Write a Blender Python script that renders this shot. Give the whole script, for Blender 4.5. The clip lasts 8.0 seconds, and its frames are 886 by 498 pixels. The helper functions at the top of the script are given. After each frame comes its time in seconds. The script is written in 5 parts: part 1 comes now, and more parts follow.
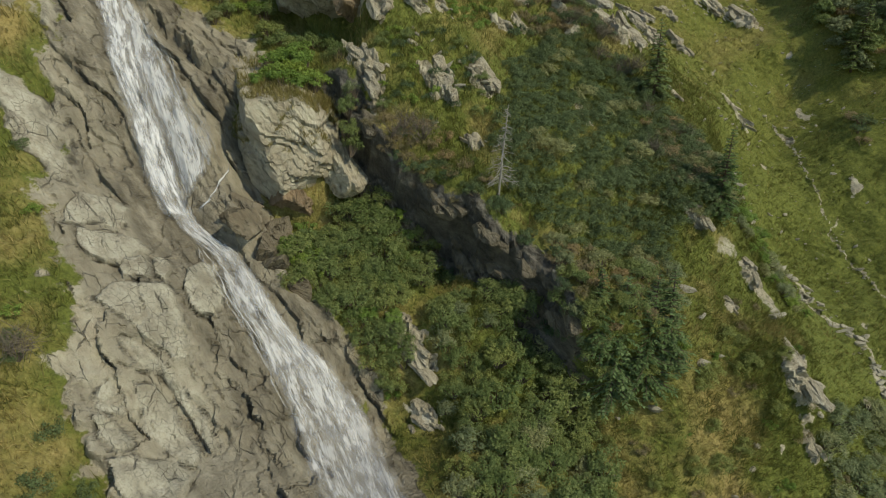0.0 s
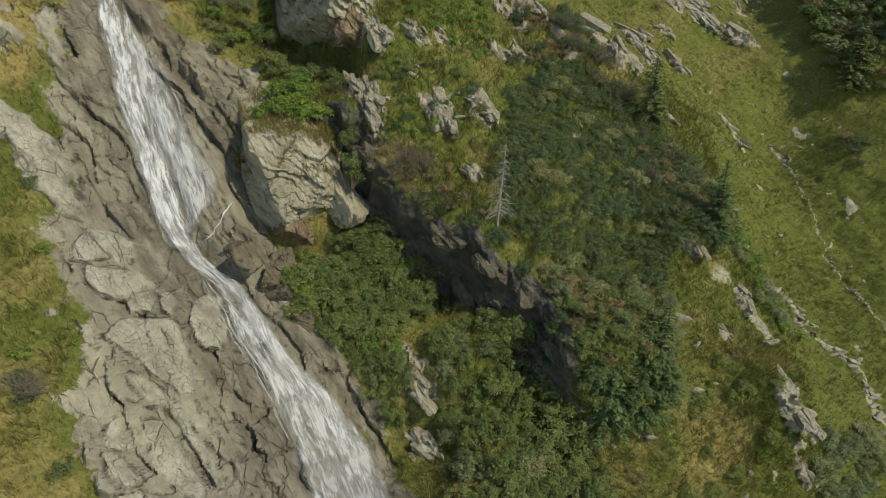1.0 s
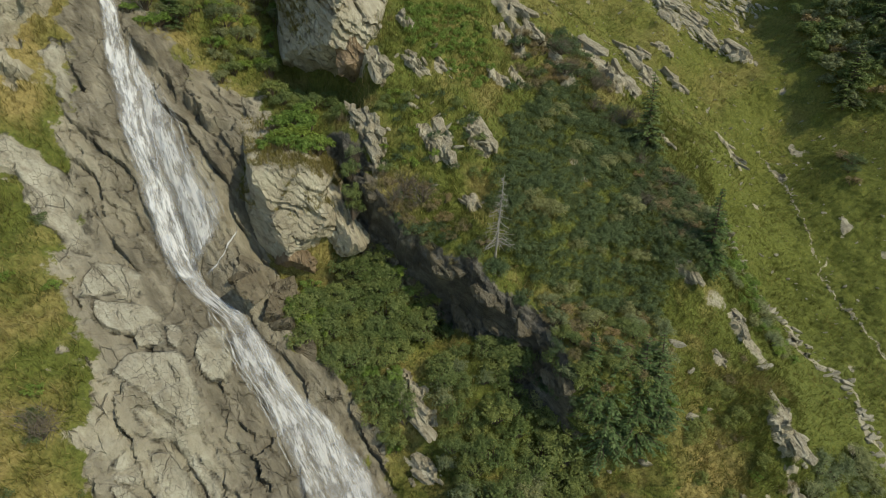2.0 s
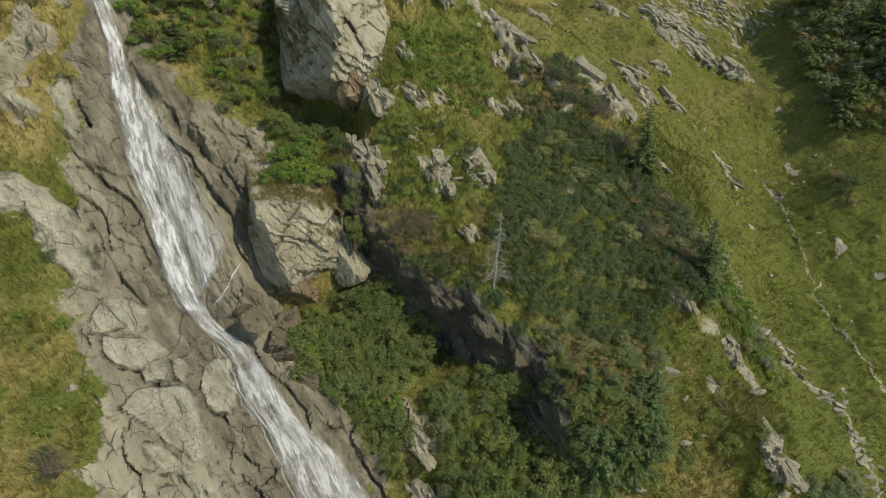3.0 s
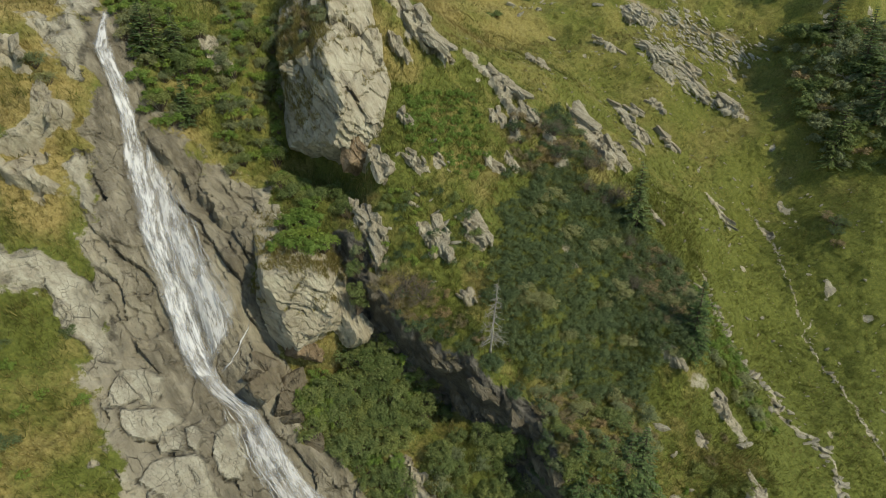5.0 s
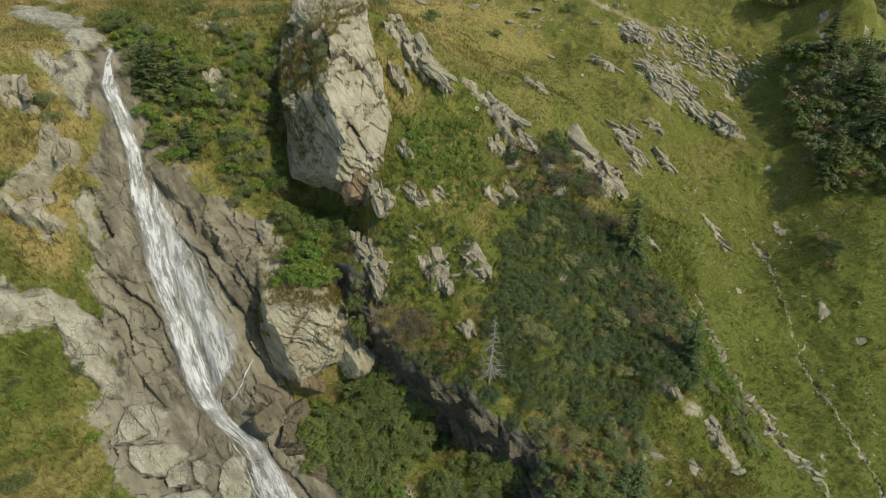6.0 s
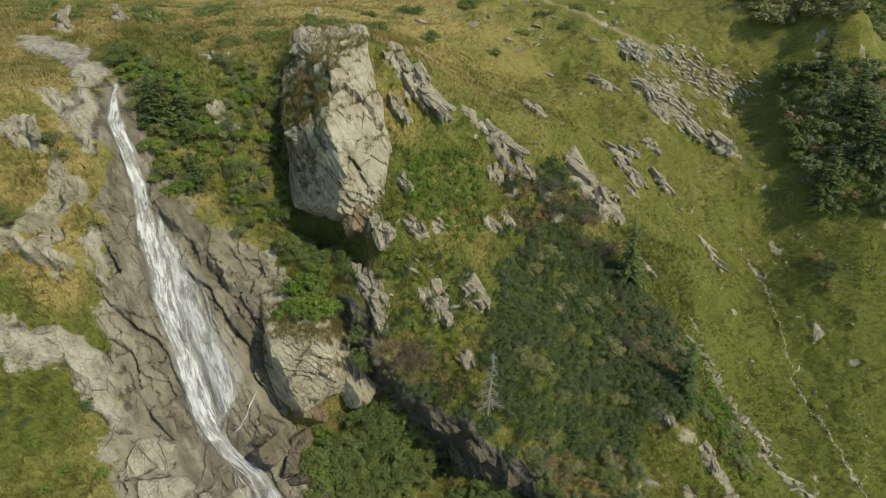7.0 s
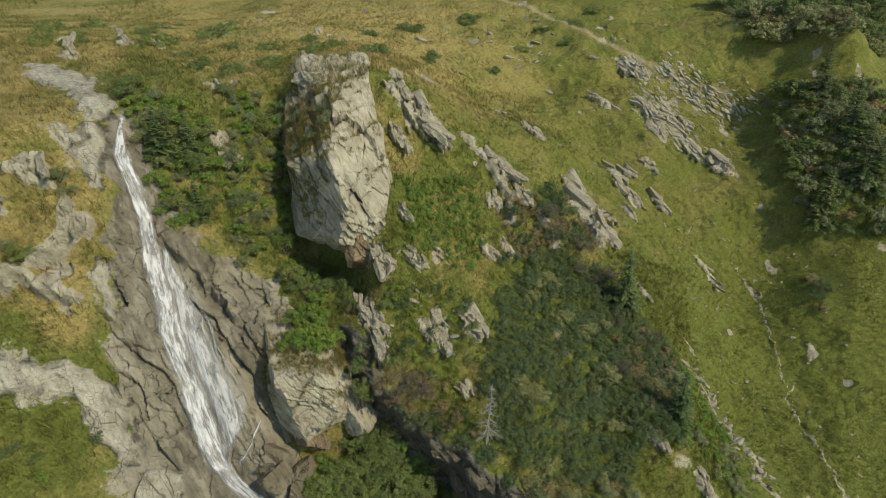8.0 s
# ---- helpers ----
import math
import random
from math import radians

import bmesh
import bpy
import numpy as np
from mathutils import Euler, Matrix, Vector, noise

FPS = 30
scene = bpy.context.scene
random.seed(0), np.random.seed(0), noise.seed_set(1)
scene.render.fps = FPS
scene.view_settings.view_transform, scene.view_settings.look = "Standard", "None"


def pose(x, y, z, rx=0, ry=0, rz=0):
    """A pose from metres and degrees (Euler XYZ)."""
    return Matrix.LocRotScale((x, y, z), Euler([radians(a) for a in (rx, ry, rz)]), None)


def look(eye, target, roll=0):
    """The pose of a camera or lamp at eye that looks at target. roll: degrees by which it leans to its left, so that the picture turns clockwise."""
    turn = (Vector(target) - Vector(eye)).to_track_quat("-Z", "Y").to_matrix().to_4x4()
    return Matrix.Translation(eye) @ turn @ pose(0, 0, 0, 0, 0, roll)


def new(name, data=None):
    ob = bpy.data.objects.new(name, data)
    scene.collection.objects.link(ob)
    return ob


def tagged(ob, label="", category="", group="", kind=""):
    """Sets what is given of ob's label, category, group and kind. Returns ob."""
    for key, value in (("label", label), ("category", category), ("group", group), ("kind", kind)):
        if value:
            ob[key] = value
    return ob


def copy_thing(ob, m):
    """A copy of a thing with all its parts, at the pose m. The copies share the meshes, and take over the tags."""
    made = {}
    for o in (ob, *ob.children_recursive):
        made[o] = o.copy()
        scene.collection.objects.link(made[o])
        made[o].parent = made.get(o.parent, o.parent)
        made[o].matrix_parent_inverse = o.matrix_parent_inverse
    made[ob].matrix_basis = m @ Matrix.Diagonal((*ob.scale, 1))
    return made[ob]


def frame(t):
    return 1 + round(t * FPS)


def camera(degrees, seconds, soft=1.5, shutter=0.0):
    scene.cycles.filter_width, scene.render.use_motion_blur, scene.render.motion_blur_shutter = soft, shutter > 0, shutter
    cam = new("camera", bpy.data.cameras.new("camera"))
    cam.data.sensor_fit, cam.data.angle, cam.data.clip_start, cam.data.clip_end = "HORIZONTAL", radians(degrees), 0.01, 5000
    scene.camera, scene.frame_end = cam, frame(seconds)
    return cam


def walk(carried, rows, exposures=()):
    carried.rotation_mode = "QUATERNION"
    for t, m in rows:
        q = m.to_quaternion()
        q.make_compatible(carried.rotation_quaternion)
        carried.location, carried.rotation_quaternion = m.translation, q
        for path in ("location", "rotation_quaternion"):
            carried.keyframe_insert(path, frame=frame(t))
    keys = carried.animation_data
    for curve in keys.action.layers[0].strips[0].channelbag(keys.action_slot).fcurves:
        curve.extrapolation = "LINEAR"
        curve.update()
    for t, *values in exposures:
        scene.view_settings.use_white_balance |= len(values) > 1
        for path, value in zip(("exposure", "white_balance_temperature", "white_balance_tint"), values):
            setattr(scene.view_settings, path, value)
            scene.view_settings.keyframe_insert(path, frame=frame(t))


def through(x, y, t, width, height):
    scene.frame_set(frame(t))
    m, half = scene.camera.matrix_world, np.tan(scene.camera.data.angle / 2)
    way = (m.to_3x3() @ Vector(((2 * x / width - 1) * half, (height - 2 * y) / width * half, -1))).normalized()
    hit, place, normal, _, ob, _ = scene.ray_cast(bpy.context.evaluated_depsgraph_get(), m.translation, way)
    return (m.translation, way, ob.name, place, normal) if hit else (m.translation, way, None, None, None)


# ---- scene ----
cam = camera(70.0, 8.0, 0.8)
METRES, EYE, TILT, LEAN, TURN = 26.0, 20.0, -18.5, 0.0, 0.0
ROWS = [
    (0.0, 0.0000, 0.0000, 0.0000, 0.001, 0.001, 0.000),
    (0.5, 0.0014, -0.0168, 0.0473, 0.026, -0.109, 0.005),
    (1.0, 0.0037, -0.0374, 0.0994, 0.078, -0.235, -0.015),
    (1.5, 0.0068, -0.0568, 0.1466, 0.143, -0.337, 0.026),
    (3.0, 0.0168, -0.1196, 0.3071, 0.327, -0.809, 0.099),
    (3.5, 0.0212, -0.1401, 0.3630, 0.412, -0.963, 0.145),
    (4.0, 0.0243, -0.1620, 0.4245, 0.463, -1.131, 0.150),
    (4.5, 0.0277, -0.1837, 0.4829, 0.533, -1.314, 0.221),
    (6.0, 0.0387, -0.2475, 0.6774, 0.717, -1.900, 0.344),
    (6.5, 0.0420, -0.2689, 0.7412, 0.760, -2.113, 0.389),
    (7.0, 0.0462, -0.2902, 0.8090, 0.821, -2.280, 0.455),
    (7.5, 0.0485, -0.3091, 0.8727, 0.856, -2.457, 0.493),
    (8.0, 0.0534, -0.3328, 0.9415, 0.917, -2.690, 0.524),
]
walk(cam, [(t, pose(0, 0, EYE, TILT, LEAN, TURN) @ pose(METRES * x, METRES * y, METRES * z, 90 + pitch, roll, yaw)) for t, x, y, z, yaw, pitch, roll in ROWS],
     [(0.0, 0.41, 7400, 3), (8.0, 0.47, 7500, 3)])

# ---- daylight ----
SUN_WAY = Vector((0.60, -0.46, 0.65)).normalized()
world = bpy.data.worlds.new("sky")
scene.world = world
world.use_nodes = True
sky = world.node_tree.nodes.new("ShaderNodeTexSky")
sky.sky_type, sky.sun_disc = "NISHITA", False
sky.sun_elevation = math.asin(SUN_WAY.z)
sky.sun_rotation = math.atan2(SUN_WAY.x, SUN_WAY.y)
sky.altitude = 1800
world.node_tree.nodes["Background"].inputs["Strength"].default_value = 0.15
world.node_tree.links.new(sky.outputs[0], world.node_tree.nodes["Background"].inputs[0])
lamp = bpy.data.lights.new("sun", "SUN")
lamp.energy, lamp.angle, lamp.color = 2.7, radians(0.6), (1.0, 0.93, 0.80)
sun = new("sun", lamp)
sun.matrix_world = look(SUN_WAY * 300, (0, 0, 0))


# ---- noise and shapes ----
def hashed(ix, iy, k):
    v = (ix.astype(np.int64) * 374761393 + iy.astype(np.int64) * 668265263 + k * 982451653) & 0xFFFFFFFF
    v = ((v ^ (v >> 13)) * 1274126177) & 0xFFFFFFFF
    v = ((v ^ (v >> 15)) * 668265263) & 0xFFFFFFFF
    return ((v ^ (v >> 16)) & 0xFFFFFF) / float(0xFFFFFF)


def lumps(x, y, k=0):
    """Smooth noise from -1 to 1."""
    ix, iy = np.floor(x), np.floor(y)
    fx, fy = x - ix, y - iy
    fx, fy = fx * fx * (3 - 2 * fx), fy * fy * (3 - 2 * fy)
    a, b = hashed(ix, iy, k), hashed(ix + 1, iy, k)
    c, d = hashed(ix, iy + 1, k), hashed(ix + 1, iy + 1, k)
    return 2 * ((a + (b - a) * fx) * (1 - fy) + (c + (d - c) * fx) * fy) - 1


def rough(x, y, octaves, k=0):
    total, amp = np.zeros_like(x), 1.0
    for i in range(octaves):
        total = total + amp * lumps(x * 2 ** i + 17.3 * i, y * 2 ** i - 9.1 * i, k + i)
        amp *= 0.5
    return total


def cells(x, y, k=0):
    """Broken blocks: distance to the nearest joint, two random values of the block, and the place within it."""
    ix, iy = np.floor(x), np.floor(y)
    best, second = np.full_like(x, 9.0), np.full_like(x, 9.0)
    ra, rb, ox, oy = (np.zeros_like(x) for _ in range(4))
    for i in (-1, 0, 1):
        for j in (-1, 0, 1):
            jx, jy = ix + i, iy + j
            px, py = jx + 0.1 + 0.8 * hashed(jx, jy, k), jy + 0.1 + 0.8 * hashed(jx, jy, k + 1)
            dx, dy = x - px, y - py
            d = np.sqrt(dx * dx + dy * dy)
            near = d < best
            second = np.where(near, best, np.minimum(second, d))
            ra, rb = np.where(near, hashed(jx, jy, k + 2), ra), np.where(near, hashed(jx, jy, k + 3), rb)
            ox, oy = np.where(near, dx, ox), np.where(near, dy, oy)
            best = np.where(near, d, best)
    return second - best, ra, rb, ox, oy


def blocks(u, v, size, amp, stretch=2.2, k=0):
    """Jointed, tilted rock blocks, long along u: relief, joints, and a random value for each block."""
    wu, wv = u + 0.35 * size * lumps(u / size, v / size, k + 8), v + 0.35 * size * lumps(u / size + 5, v / size, k + 9)
    edge, ra, rb, ox, oy = cells(wu / (size * stretch), wv / size, k)
    joint = np.exp(-(edge / 0.055) ** 2)
    return amp * (ra - 0.5 + 1.1 * (rb - 0.5) * ox + 1.3 * (ra - 0.5) * oy - 0.6 * joint), joint, ra


def slabs(u, v, size, amp, stretch=2.6, k=0):
    """Bedded rock, broken into plates that are long along u and step down on one side: relief, joints, and a random value for each plate."""
    wv = v / size + 0.55 * rough(u / (2.6 * size), v / (2.6 * size), 4, k + 20)
    i = np.floor(wv)
    f = wv - i
    wu = u / (stretch * size) + 0.30 * rough(u / size + 3, v / size, 3, k + 25) + 3.7 * hashed(i, 0 * i, k + 1)
    j = np.floor(wu)
    g = wu - j
    a, b, c = hashed(i, j, k + 2), hashed(i, j, k + 3), hashed(i, j, k + 4)
    edge = np.minimum(np.minimum(f, 1 - f) * size, np.minimum(g, 1 - g) * stretch * size)
    joint = np.exp(-(edge / (0.05 + 0.02 * size)) ** 2) * np.clip(3 * b - 0.9, 0, 1)
    return amp * (0.8 * (a - 0.5) + (0.5 - f) * (0.35 + 0.75 * b) + 0.7 * (c - 0.5) * (g - 0.5) - 0.25 * joint), joint, a


def zone(x, s, corners, soft=0.6, wobble=0.9, k=40):
    """1 inside a region of the hillside, 0 outside, with an uneven border."""
    x, s = x + wobble * rough(x / 2.2, s / 2.2, 3, k), s + wobble * rough(x / 2.2 + 50, s / 2.2, 3, k)
    inside, dist = np.zeros(x.shape, bool), np.full(x.shape, 1e9)
    for (ax, ay), (bx, by) in zip(corners, corners[1:] + corners[:1]):
        ex, ey = bx - ax, by - ay
        u = np.clip(((x - ax) * ex + (s - ay) * ey) / (ex * ex + ey * ey), 0, 1)
        dist = np.minimum(dist, np.hypot(x - ax - u * ex, s - ay - u * ey))
        if by != ay:
            inside ^= ((ay > s) != (by > s)) & (x < ex * (s - ay) / (by - ay) + ax)
    return np.clip(0.5 + np.where(inside, dist, -dist) / soft, 0, 1)


def along(x, s, line):
    """Distance from a line on the hillside, and the part of the line passed."""
    dist, part_of, total = np.full(x.shape, 1e9), np.zeros(x.shape), len(line) - 1
    for i in range(total):
        (ax, ay), (bx, by) = line[i], line[i + 1]
        ex, ey = bx - ax, by - ay
        u = np.clip(((x - ax) * ex + (s - ay) * ey) / (ex * ex + ey * ey), 0, 1)
        d = np.hypot(x - ax - u * ex, s - ay - u * ey)
        part_of = np.where(d < dist, (i + u) / total, part_of)
        dist = np.minimum(dist, d)
    return dist, part_of


def beside_line(x, s, line):
    """Distance from a line, negative below and to the left of it, and the part of it passed."""
    dist, part_of = along(x, s, line)
    sign, near, total = np.ones(x.shape), np.full(x.shape, 1e9), len(line) - 1
    for i in range(total):
        (ax, ay), (bx, by) = line[i], line[i + 1]
        ex, ey = bx - ax, by - ay
        u = np.clip(((x - ax) * ex + (s - ay) * ey) / (ex * ex + ey * ey), 0, 1)
        d = np.hypot(x - ax - u * ex, s - ay - u * ey)
        sign = np.where(d < near, np.where(ex * (s - ay) - ey * (x - ax) >= 0, 1, -1), sign)
        near = np.minimum(near, d)
    return dist * sign, part_of


def shape(name, verts, faces, mats, smooth=False, **layers):
    """A mesh from arrays, with float layers on its points."""
    me = bpy.data.meshes.new(name)
    verts, faces = np.asarray(verts, np.float32), np.asarray(faces, np.int32)
    n, corners = faces.shape
    me.vertices.add(len(verts))
    me.vertices.foreach_set("co", verts.ravel())
    me.loops.add(n * corners)
    me.loops.foreach_set("vertex_index", faces.ravel())
    me.polygons.add(n)
    me.polygons.foreach_set("loop_start", np.arange(0, n * corners, corners, dtype=np.int32))
    me.polygons.foreach_set("use_smooth", np.broadcast_to(smooth, n).astype(bool))
    for key, values in layers.items():
        me.attributes.new(key, "FLOAT", "POINT").data.foreach_set("value", np.asarray(values, np.float32).ravel())
    me.update(calc_edges=True)
    for m in mats if isinstance(mats, (list, tuple)) else [mats]:
        me.materials.append(m)
    return me


def part(name, me, parent, label=""):
    """One mesh as a part of a thing."""
    ob = new(name, me)
    ob.parent = parent
    return tagged(ob, label)


# ---- the lie of the land ----
# The hillside is laid out on a slope of 45 degrees: x across, s up the slope, h out of it.
C45 = math.sqrt(0.5)
# swells and dips of the slope: x, s, radius, height
BROAD_FORMS = [
    (33, 74, 14, -11.08), (-9, 28, 10, -5.12), (19, 95, 14, -8.54), (41, 48, 10, -6.37), (61, 108, 10, 4.07),
    (-39, 63, 10, 6.61), (-14, 43, 10, -2.4), (41, 93, 10, -7.79), (6, 88, 10, -3.97), (-9, 78, 10, 6.06),
    (5, 109, 14, -2.33),
]
SPURS = [
    (5, 25, 7, -3.01), (23.5, 43, 5, 3.4), (-2, 53, 7, 2.92), (47, 67, 7, -5.29), (36.5, 39, 7, -2.8),
    (-19.5, 56.5, 7, -3.95), (47, 84.5, 7, -4.11), (-1.5, 35.5, 5, -3.27), (-24, 40.5, 5, -3.01),
    (18.5, 73, 5, -3.84), (40, 60, 7, -6.18), (-4, 23, 5, -5.24), (28.5, 28, 5, 3.18), (13.5, 30.5, 5, 4.29),
    (33.5, 45.5, 5, -2.6), (22.5, 84.5, 7, -3.18),
]
HOLLOWS = [
    (-16.5, 20.5, 5, -3.39), (-19, 35.5, 5, -2.71), (47, 74, 7, -3.41), (-30, 74, 7, 2.54), (-4, 60.5, 5, 3.05),
    (8.5, 42.5, 7, 2.43), (23.5, 33, 5, 0.89), (48.5, 93, 5, -3.59), (56, 80.5, 5, -2.26), (11, 35.5, 5, -1.66),
    (11, 23, 5, -2.46), (31, 103, 5, -1.75), (56, 68, 5, -1.48), (63.5, 103, 5, 5.27), (38.5, 80.5, 5, -2.17),
    (-9, 38, 5, -1.33), (51, 110.5, 5, 2.45), (-14.6, 37.4, 2.2, 1.3), (31.5, 53.5, 4, -3.2), (-6, 47.2, 2.5, -1.2), (25, 81, 6, -0.8), (54, 98, 7, -1.4), (-29.5, 44, 2.5, -1.0),
]
FALL_LINE = [(-32.2, 71.5), (-31.1, 67.3), (-29.8, 64.4), (-28.7, 61.2), (-27.6, 58.1), (-26.2, 54.0), (-24.4, 50.2), (-22.5, 46.3),
             (-20.8, 42.7), (-19.5, 39.4), (-18.8, 36.9), (-16.4, 34.5), (-14.1, 31.9), (-11.6, 28.9), (-9.6, 26.1), (-7.7, 23.3), (-5.5, 20.2), (-3.0, 16.8), (1.0, 11.0)]
STREAM_BED = [(-17.6, 17.4), (-19.9, 20.6), (-21.1, 23.8), (-22.4, 28.4), (-24.1, 32.3), (-26.2, 36.6), (-28.6, 43.0), (-29.4, 49.3), (-30.1, 53.3),
              (-31.2, 61.5), (-33.4, 66.6), (-33.2, 70.2), (-31.4, 71.2), (-30.0, 67.7), (-27.8, 62.6), (-24.8, 58.4), (-21.8, 57.2), (-16.6, 56.4),
              (-15.6, 51.2), (-16.4, 46.1), (-13.8, 39.8), (-12.4, 37.1), (-10.9, 32.2), (-7.6, 29.3), (-6.0, 27.2), (-4.0, 24.0), (-1.9, 17.9), (1.5, 10.0), (-16.0, 9.0)]
PALE_SLAB = [(-25.0, 36.1), (-24.2, 37.2), (-22.0, 36.1), (-18.8, 33.3), (-16.6, 28.5), (-15.9, 25.3), (-13.5, 21.0), (-12.0, 17.9), (-11.0, 10.0),
             (-16.0, 10.0), (-17.5, 17.7), (-20.4, 22.6), (-20.7, 28.0), (-23.6, 32.3)]
PALE_LEDGE = [(-36.5, 46.5), (-33.8, 45.9), (-30.7, 44.0), (-28.0, 44.4), (-26.8, 41.0), (-24.5, 35.4), (-26.0, 36.0), (-28.0, 40.6), (-30.2, 41.5), (-34.0, 42.0), (-37.0, 44.0)]
PALE_LIP = [(-47.5, 80.5), (-43.4, 82.1), (-36.6, 77.4), (-32.0, 70.8), (-31.6, 62.8), (-33.3, 62.0), (-34.6, 68.0), (-37.6, 72.6), (-41.6, 76.5)]
DARK_GULLY = [(-10.0, 51.0), (-7.0, 47.4), (-5.5, 42.7), (-1.1, 39.8), (3.3, 36.5), (7.6, 33.9), (9.0, 30.6), (11.5, 26.1), (13.3, 23.1)]
STONE_RUN = [(27.0, 49.0), (29.8, 46.6), (32.8, 44.3), (35.0, 41.0), (36.5, 38.3), (37.0, 36.4), (38.7, 34.3), (39.6, 30.5), (41.5, 23.0)]
STONE_LINE = [(41.4, 66.0), (43.4, 61.0), (42.9, 53.8), (42.9, 50.0), (43.7, 44.6), (45.0, 40.4), (45.6, 35.6), (46.6, 31.6), (47.4, 27.0)]
FOOTPATH = [(-20.0, 150.0), (2.0, 138.0), (17.0, 124.7), (22.3, 116.8), (27.3, 110.2), (31.6, 106.5), (38.0, 101.5), (47.0, 98.0)]
SHRUB_SLOPE = [(5.3, 53.6), (11.9, 60.5), (17.8, 58.9), (21.6, 53.2), (25.0, 50.4), (24.5, 40.9), (19.4, 40.0), (18.2, 35.9), (9.6, 35.9), (5.1, 39.2), (4.3, 44.8)]
MEADOW = [(-8.0, 88.0), (1.4, 75.0), (14.0, 72.0), (22.0, 66.0), (24.5, 55.6), (25.5, 43.0), (36.9, 40.5), (42.0, 20.0), (70.0, 20.0), (75.0, 100.0), (56.0, 140.0), (-60.0, 160.0), (-60.0, 92.0), (-25.0, 86.0)]
LEFT_BANK = [(-31.5, 41.8), (-28.6, 40.0), (-26.6, 36.2), (-24.2, 31.8), (-21.8, 24.4), (-18.2, 16.6), (-16.5, 8.0), (-60.0, 8.0), (-60.0, 42.0)]
LEFT_BROW = [(-60.0, 84.0), (-46.0, 80.0), (-34.6, 70.4), (-31.8, 61.2), (-30.8, 53.8), (-29.6, 46.5), (-33.7, 47.8), (-60.0, 46.0)]
LOWER_RIGHT = [(17.6, 34.3), (28.0, 33.4), (33.2, 19.7), (34.0, 8.0), (11.4, 8.0), (11.7, 24.7)]


CRAG_PRINT = [(-17.6, 77.2), (-14.0, 79.0), (-9.4, 77.0), (-7.4, 72.0), (-7.8, 67.0), (-7.6, 58.0), (-7.8, 55.7), (-12.5, 57.0), (-16.2, 61.7), (-18.0, 68.3)]
BOULDER_FOOT = [(-15.7, 45.1), (-15.2, 41.5), (-13.5, 38.7), (-11.0, 37.5), (-8.6, 38.5)]
CRAG_GULLY = [(-19.4, 77.5), (-18.7, 68.1), (-17.2, 61.6), (-13.0, 56.6), (-8.5, 53.4)]
# low rock ledges: line, height of the step
LEDGES = [([(-38.5, 49.8), (-36.9, 51.0), (-33.4, 54.3), (-30.6, 58.8)], 1.3), ([(-39.0, 50.6), (-35.8, 51.7), (-33.0, 50.8), (-30.6, 50.1)], 1.0),
          ([(-27.3, 60.5), (-26.8, 57.6), (-24.0, 55.6), (-19.7, 51.2), (-17.5, 50.0)], 1.3), ([(2.0, 75.4), (5.9, 70.7), (7.6, 66.1), (7.6, 62.0)], 0.9), ([(9.3, 68.8), (12.0, 62.9), (13.1, 60.1)], 1.0), ([(19.4, 74.3), (17.9, 64.9), (18.8, 61.5)], 0.8), ([(20.2, 41.6), (22.2, 39.2), (25.4, 37.1), (27.3, 35.2), (28.2, 31.6)], 0.35),
          ([(-21.4, 28.8), (-19.7, 27.3), (-18.8, 26.6), (-17.6, 25.8), (-16.7, 24.9), (-16.0, 23.5), (-15.2, 22.2)], 0.55), ([(-20.8, 24.4), (-20.3, 22.2), (-19.4, 20.6), (-18.2, 18.9), (-16.8, 16.9)], 1.1)]


# smooth pale plates of rock, parted by dark joints: corners of each
PLATES_UPPER = [[(-24.5, 36.1), (-24.3, 36.8), (-23.1, 37.1), (-22.0, 36.4), (-21.6, 34.8), (-21.9, 33.8), (-22.8, 34.2), (-23.3, 33.4), (-24.0, 33.2), (-24.5, 34.3)],
                [(-23.2, 33.3), (-21.9, 33.7), (-20.7, 33.9), (-19.9, 33.2), (-20.3, 32.3), (-20.7, 31.4), (-21.9, 31.4), (-22.7, 32.2)],
                [(-20.6, 31.9), (-19.7, 32.6), (-18.9, 30.8), (-20.1, 30.3), (-20.6, 30.9)], [(-19.6, 32.6), (-18.7, 32.8), (-18.0, 31.8), (-17.9, 30.5), (-18.9, 30.9)],
                [(-17.7, 32.1), (-17.2, 33.1), (-16.2, 33.2), (-15.1, 30.8), (-14.8, 29.0), (-15.8, 28.8), (-16.6, 29.3), (-17.3, 30.6)]]
PLATES_LOWER = [[(-20.8, 28.4), (-20.5, 29.9), (-20.0, 30.2), (-17.9, 30.4), (-17.4, 30.0), (-16.7, 28.4), (-16.0, 25.6), (-16.7, 25.2), (-17.3, 25.9), (-18.1, 26.3), (-19.8, 27.8)],
                [(-19.5, 26.4), (-18.6, 26.4), (-17.7, 25.7), (-16.9, 25.1), (-16.1, 23.9), (-15.1, 22.7), (-13.9, 20.7), (-14.1, 20.1), (-15.2, 21.3), (-17.2, 24.4), (-18.3, 25.0)],
                [(-19.5, 22.9), (-19.2, 23.6), (-18.6, 23.0), (-18.3, 22.1), (-19.0, 21.8), (-19.5, 22.1)], [(-19.6, 21.7), (-19.2, 21.8), (-18.0, 20.6), (-17.7, 19.9), (-18.2, 19.5), (-19.1, 20.4)]]
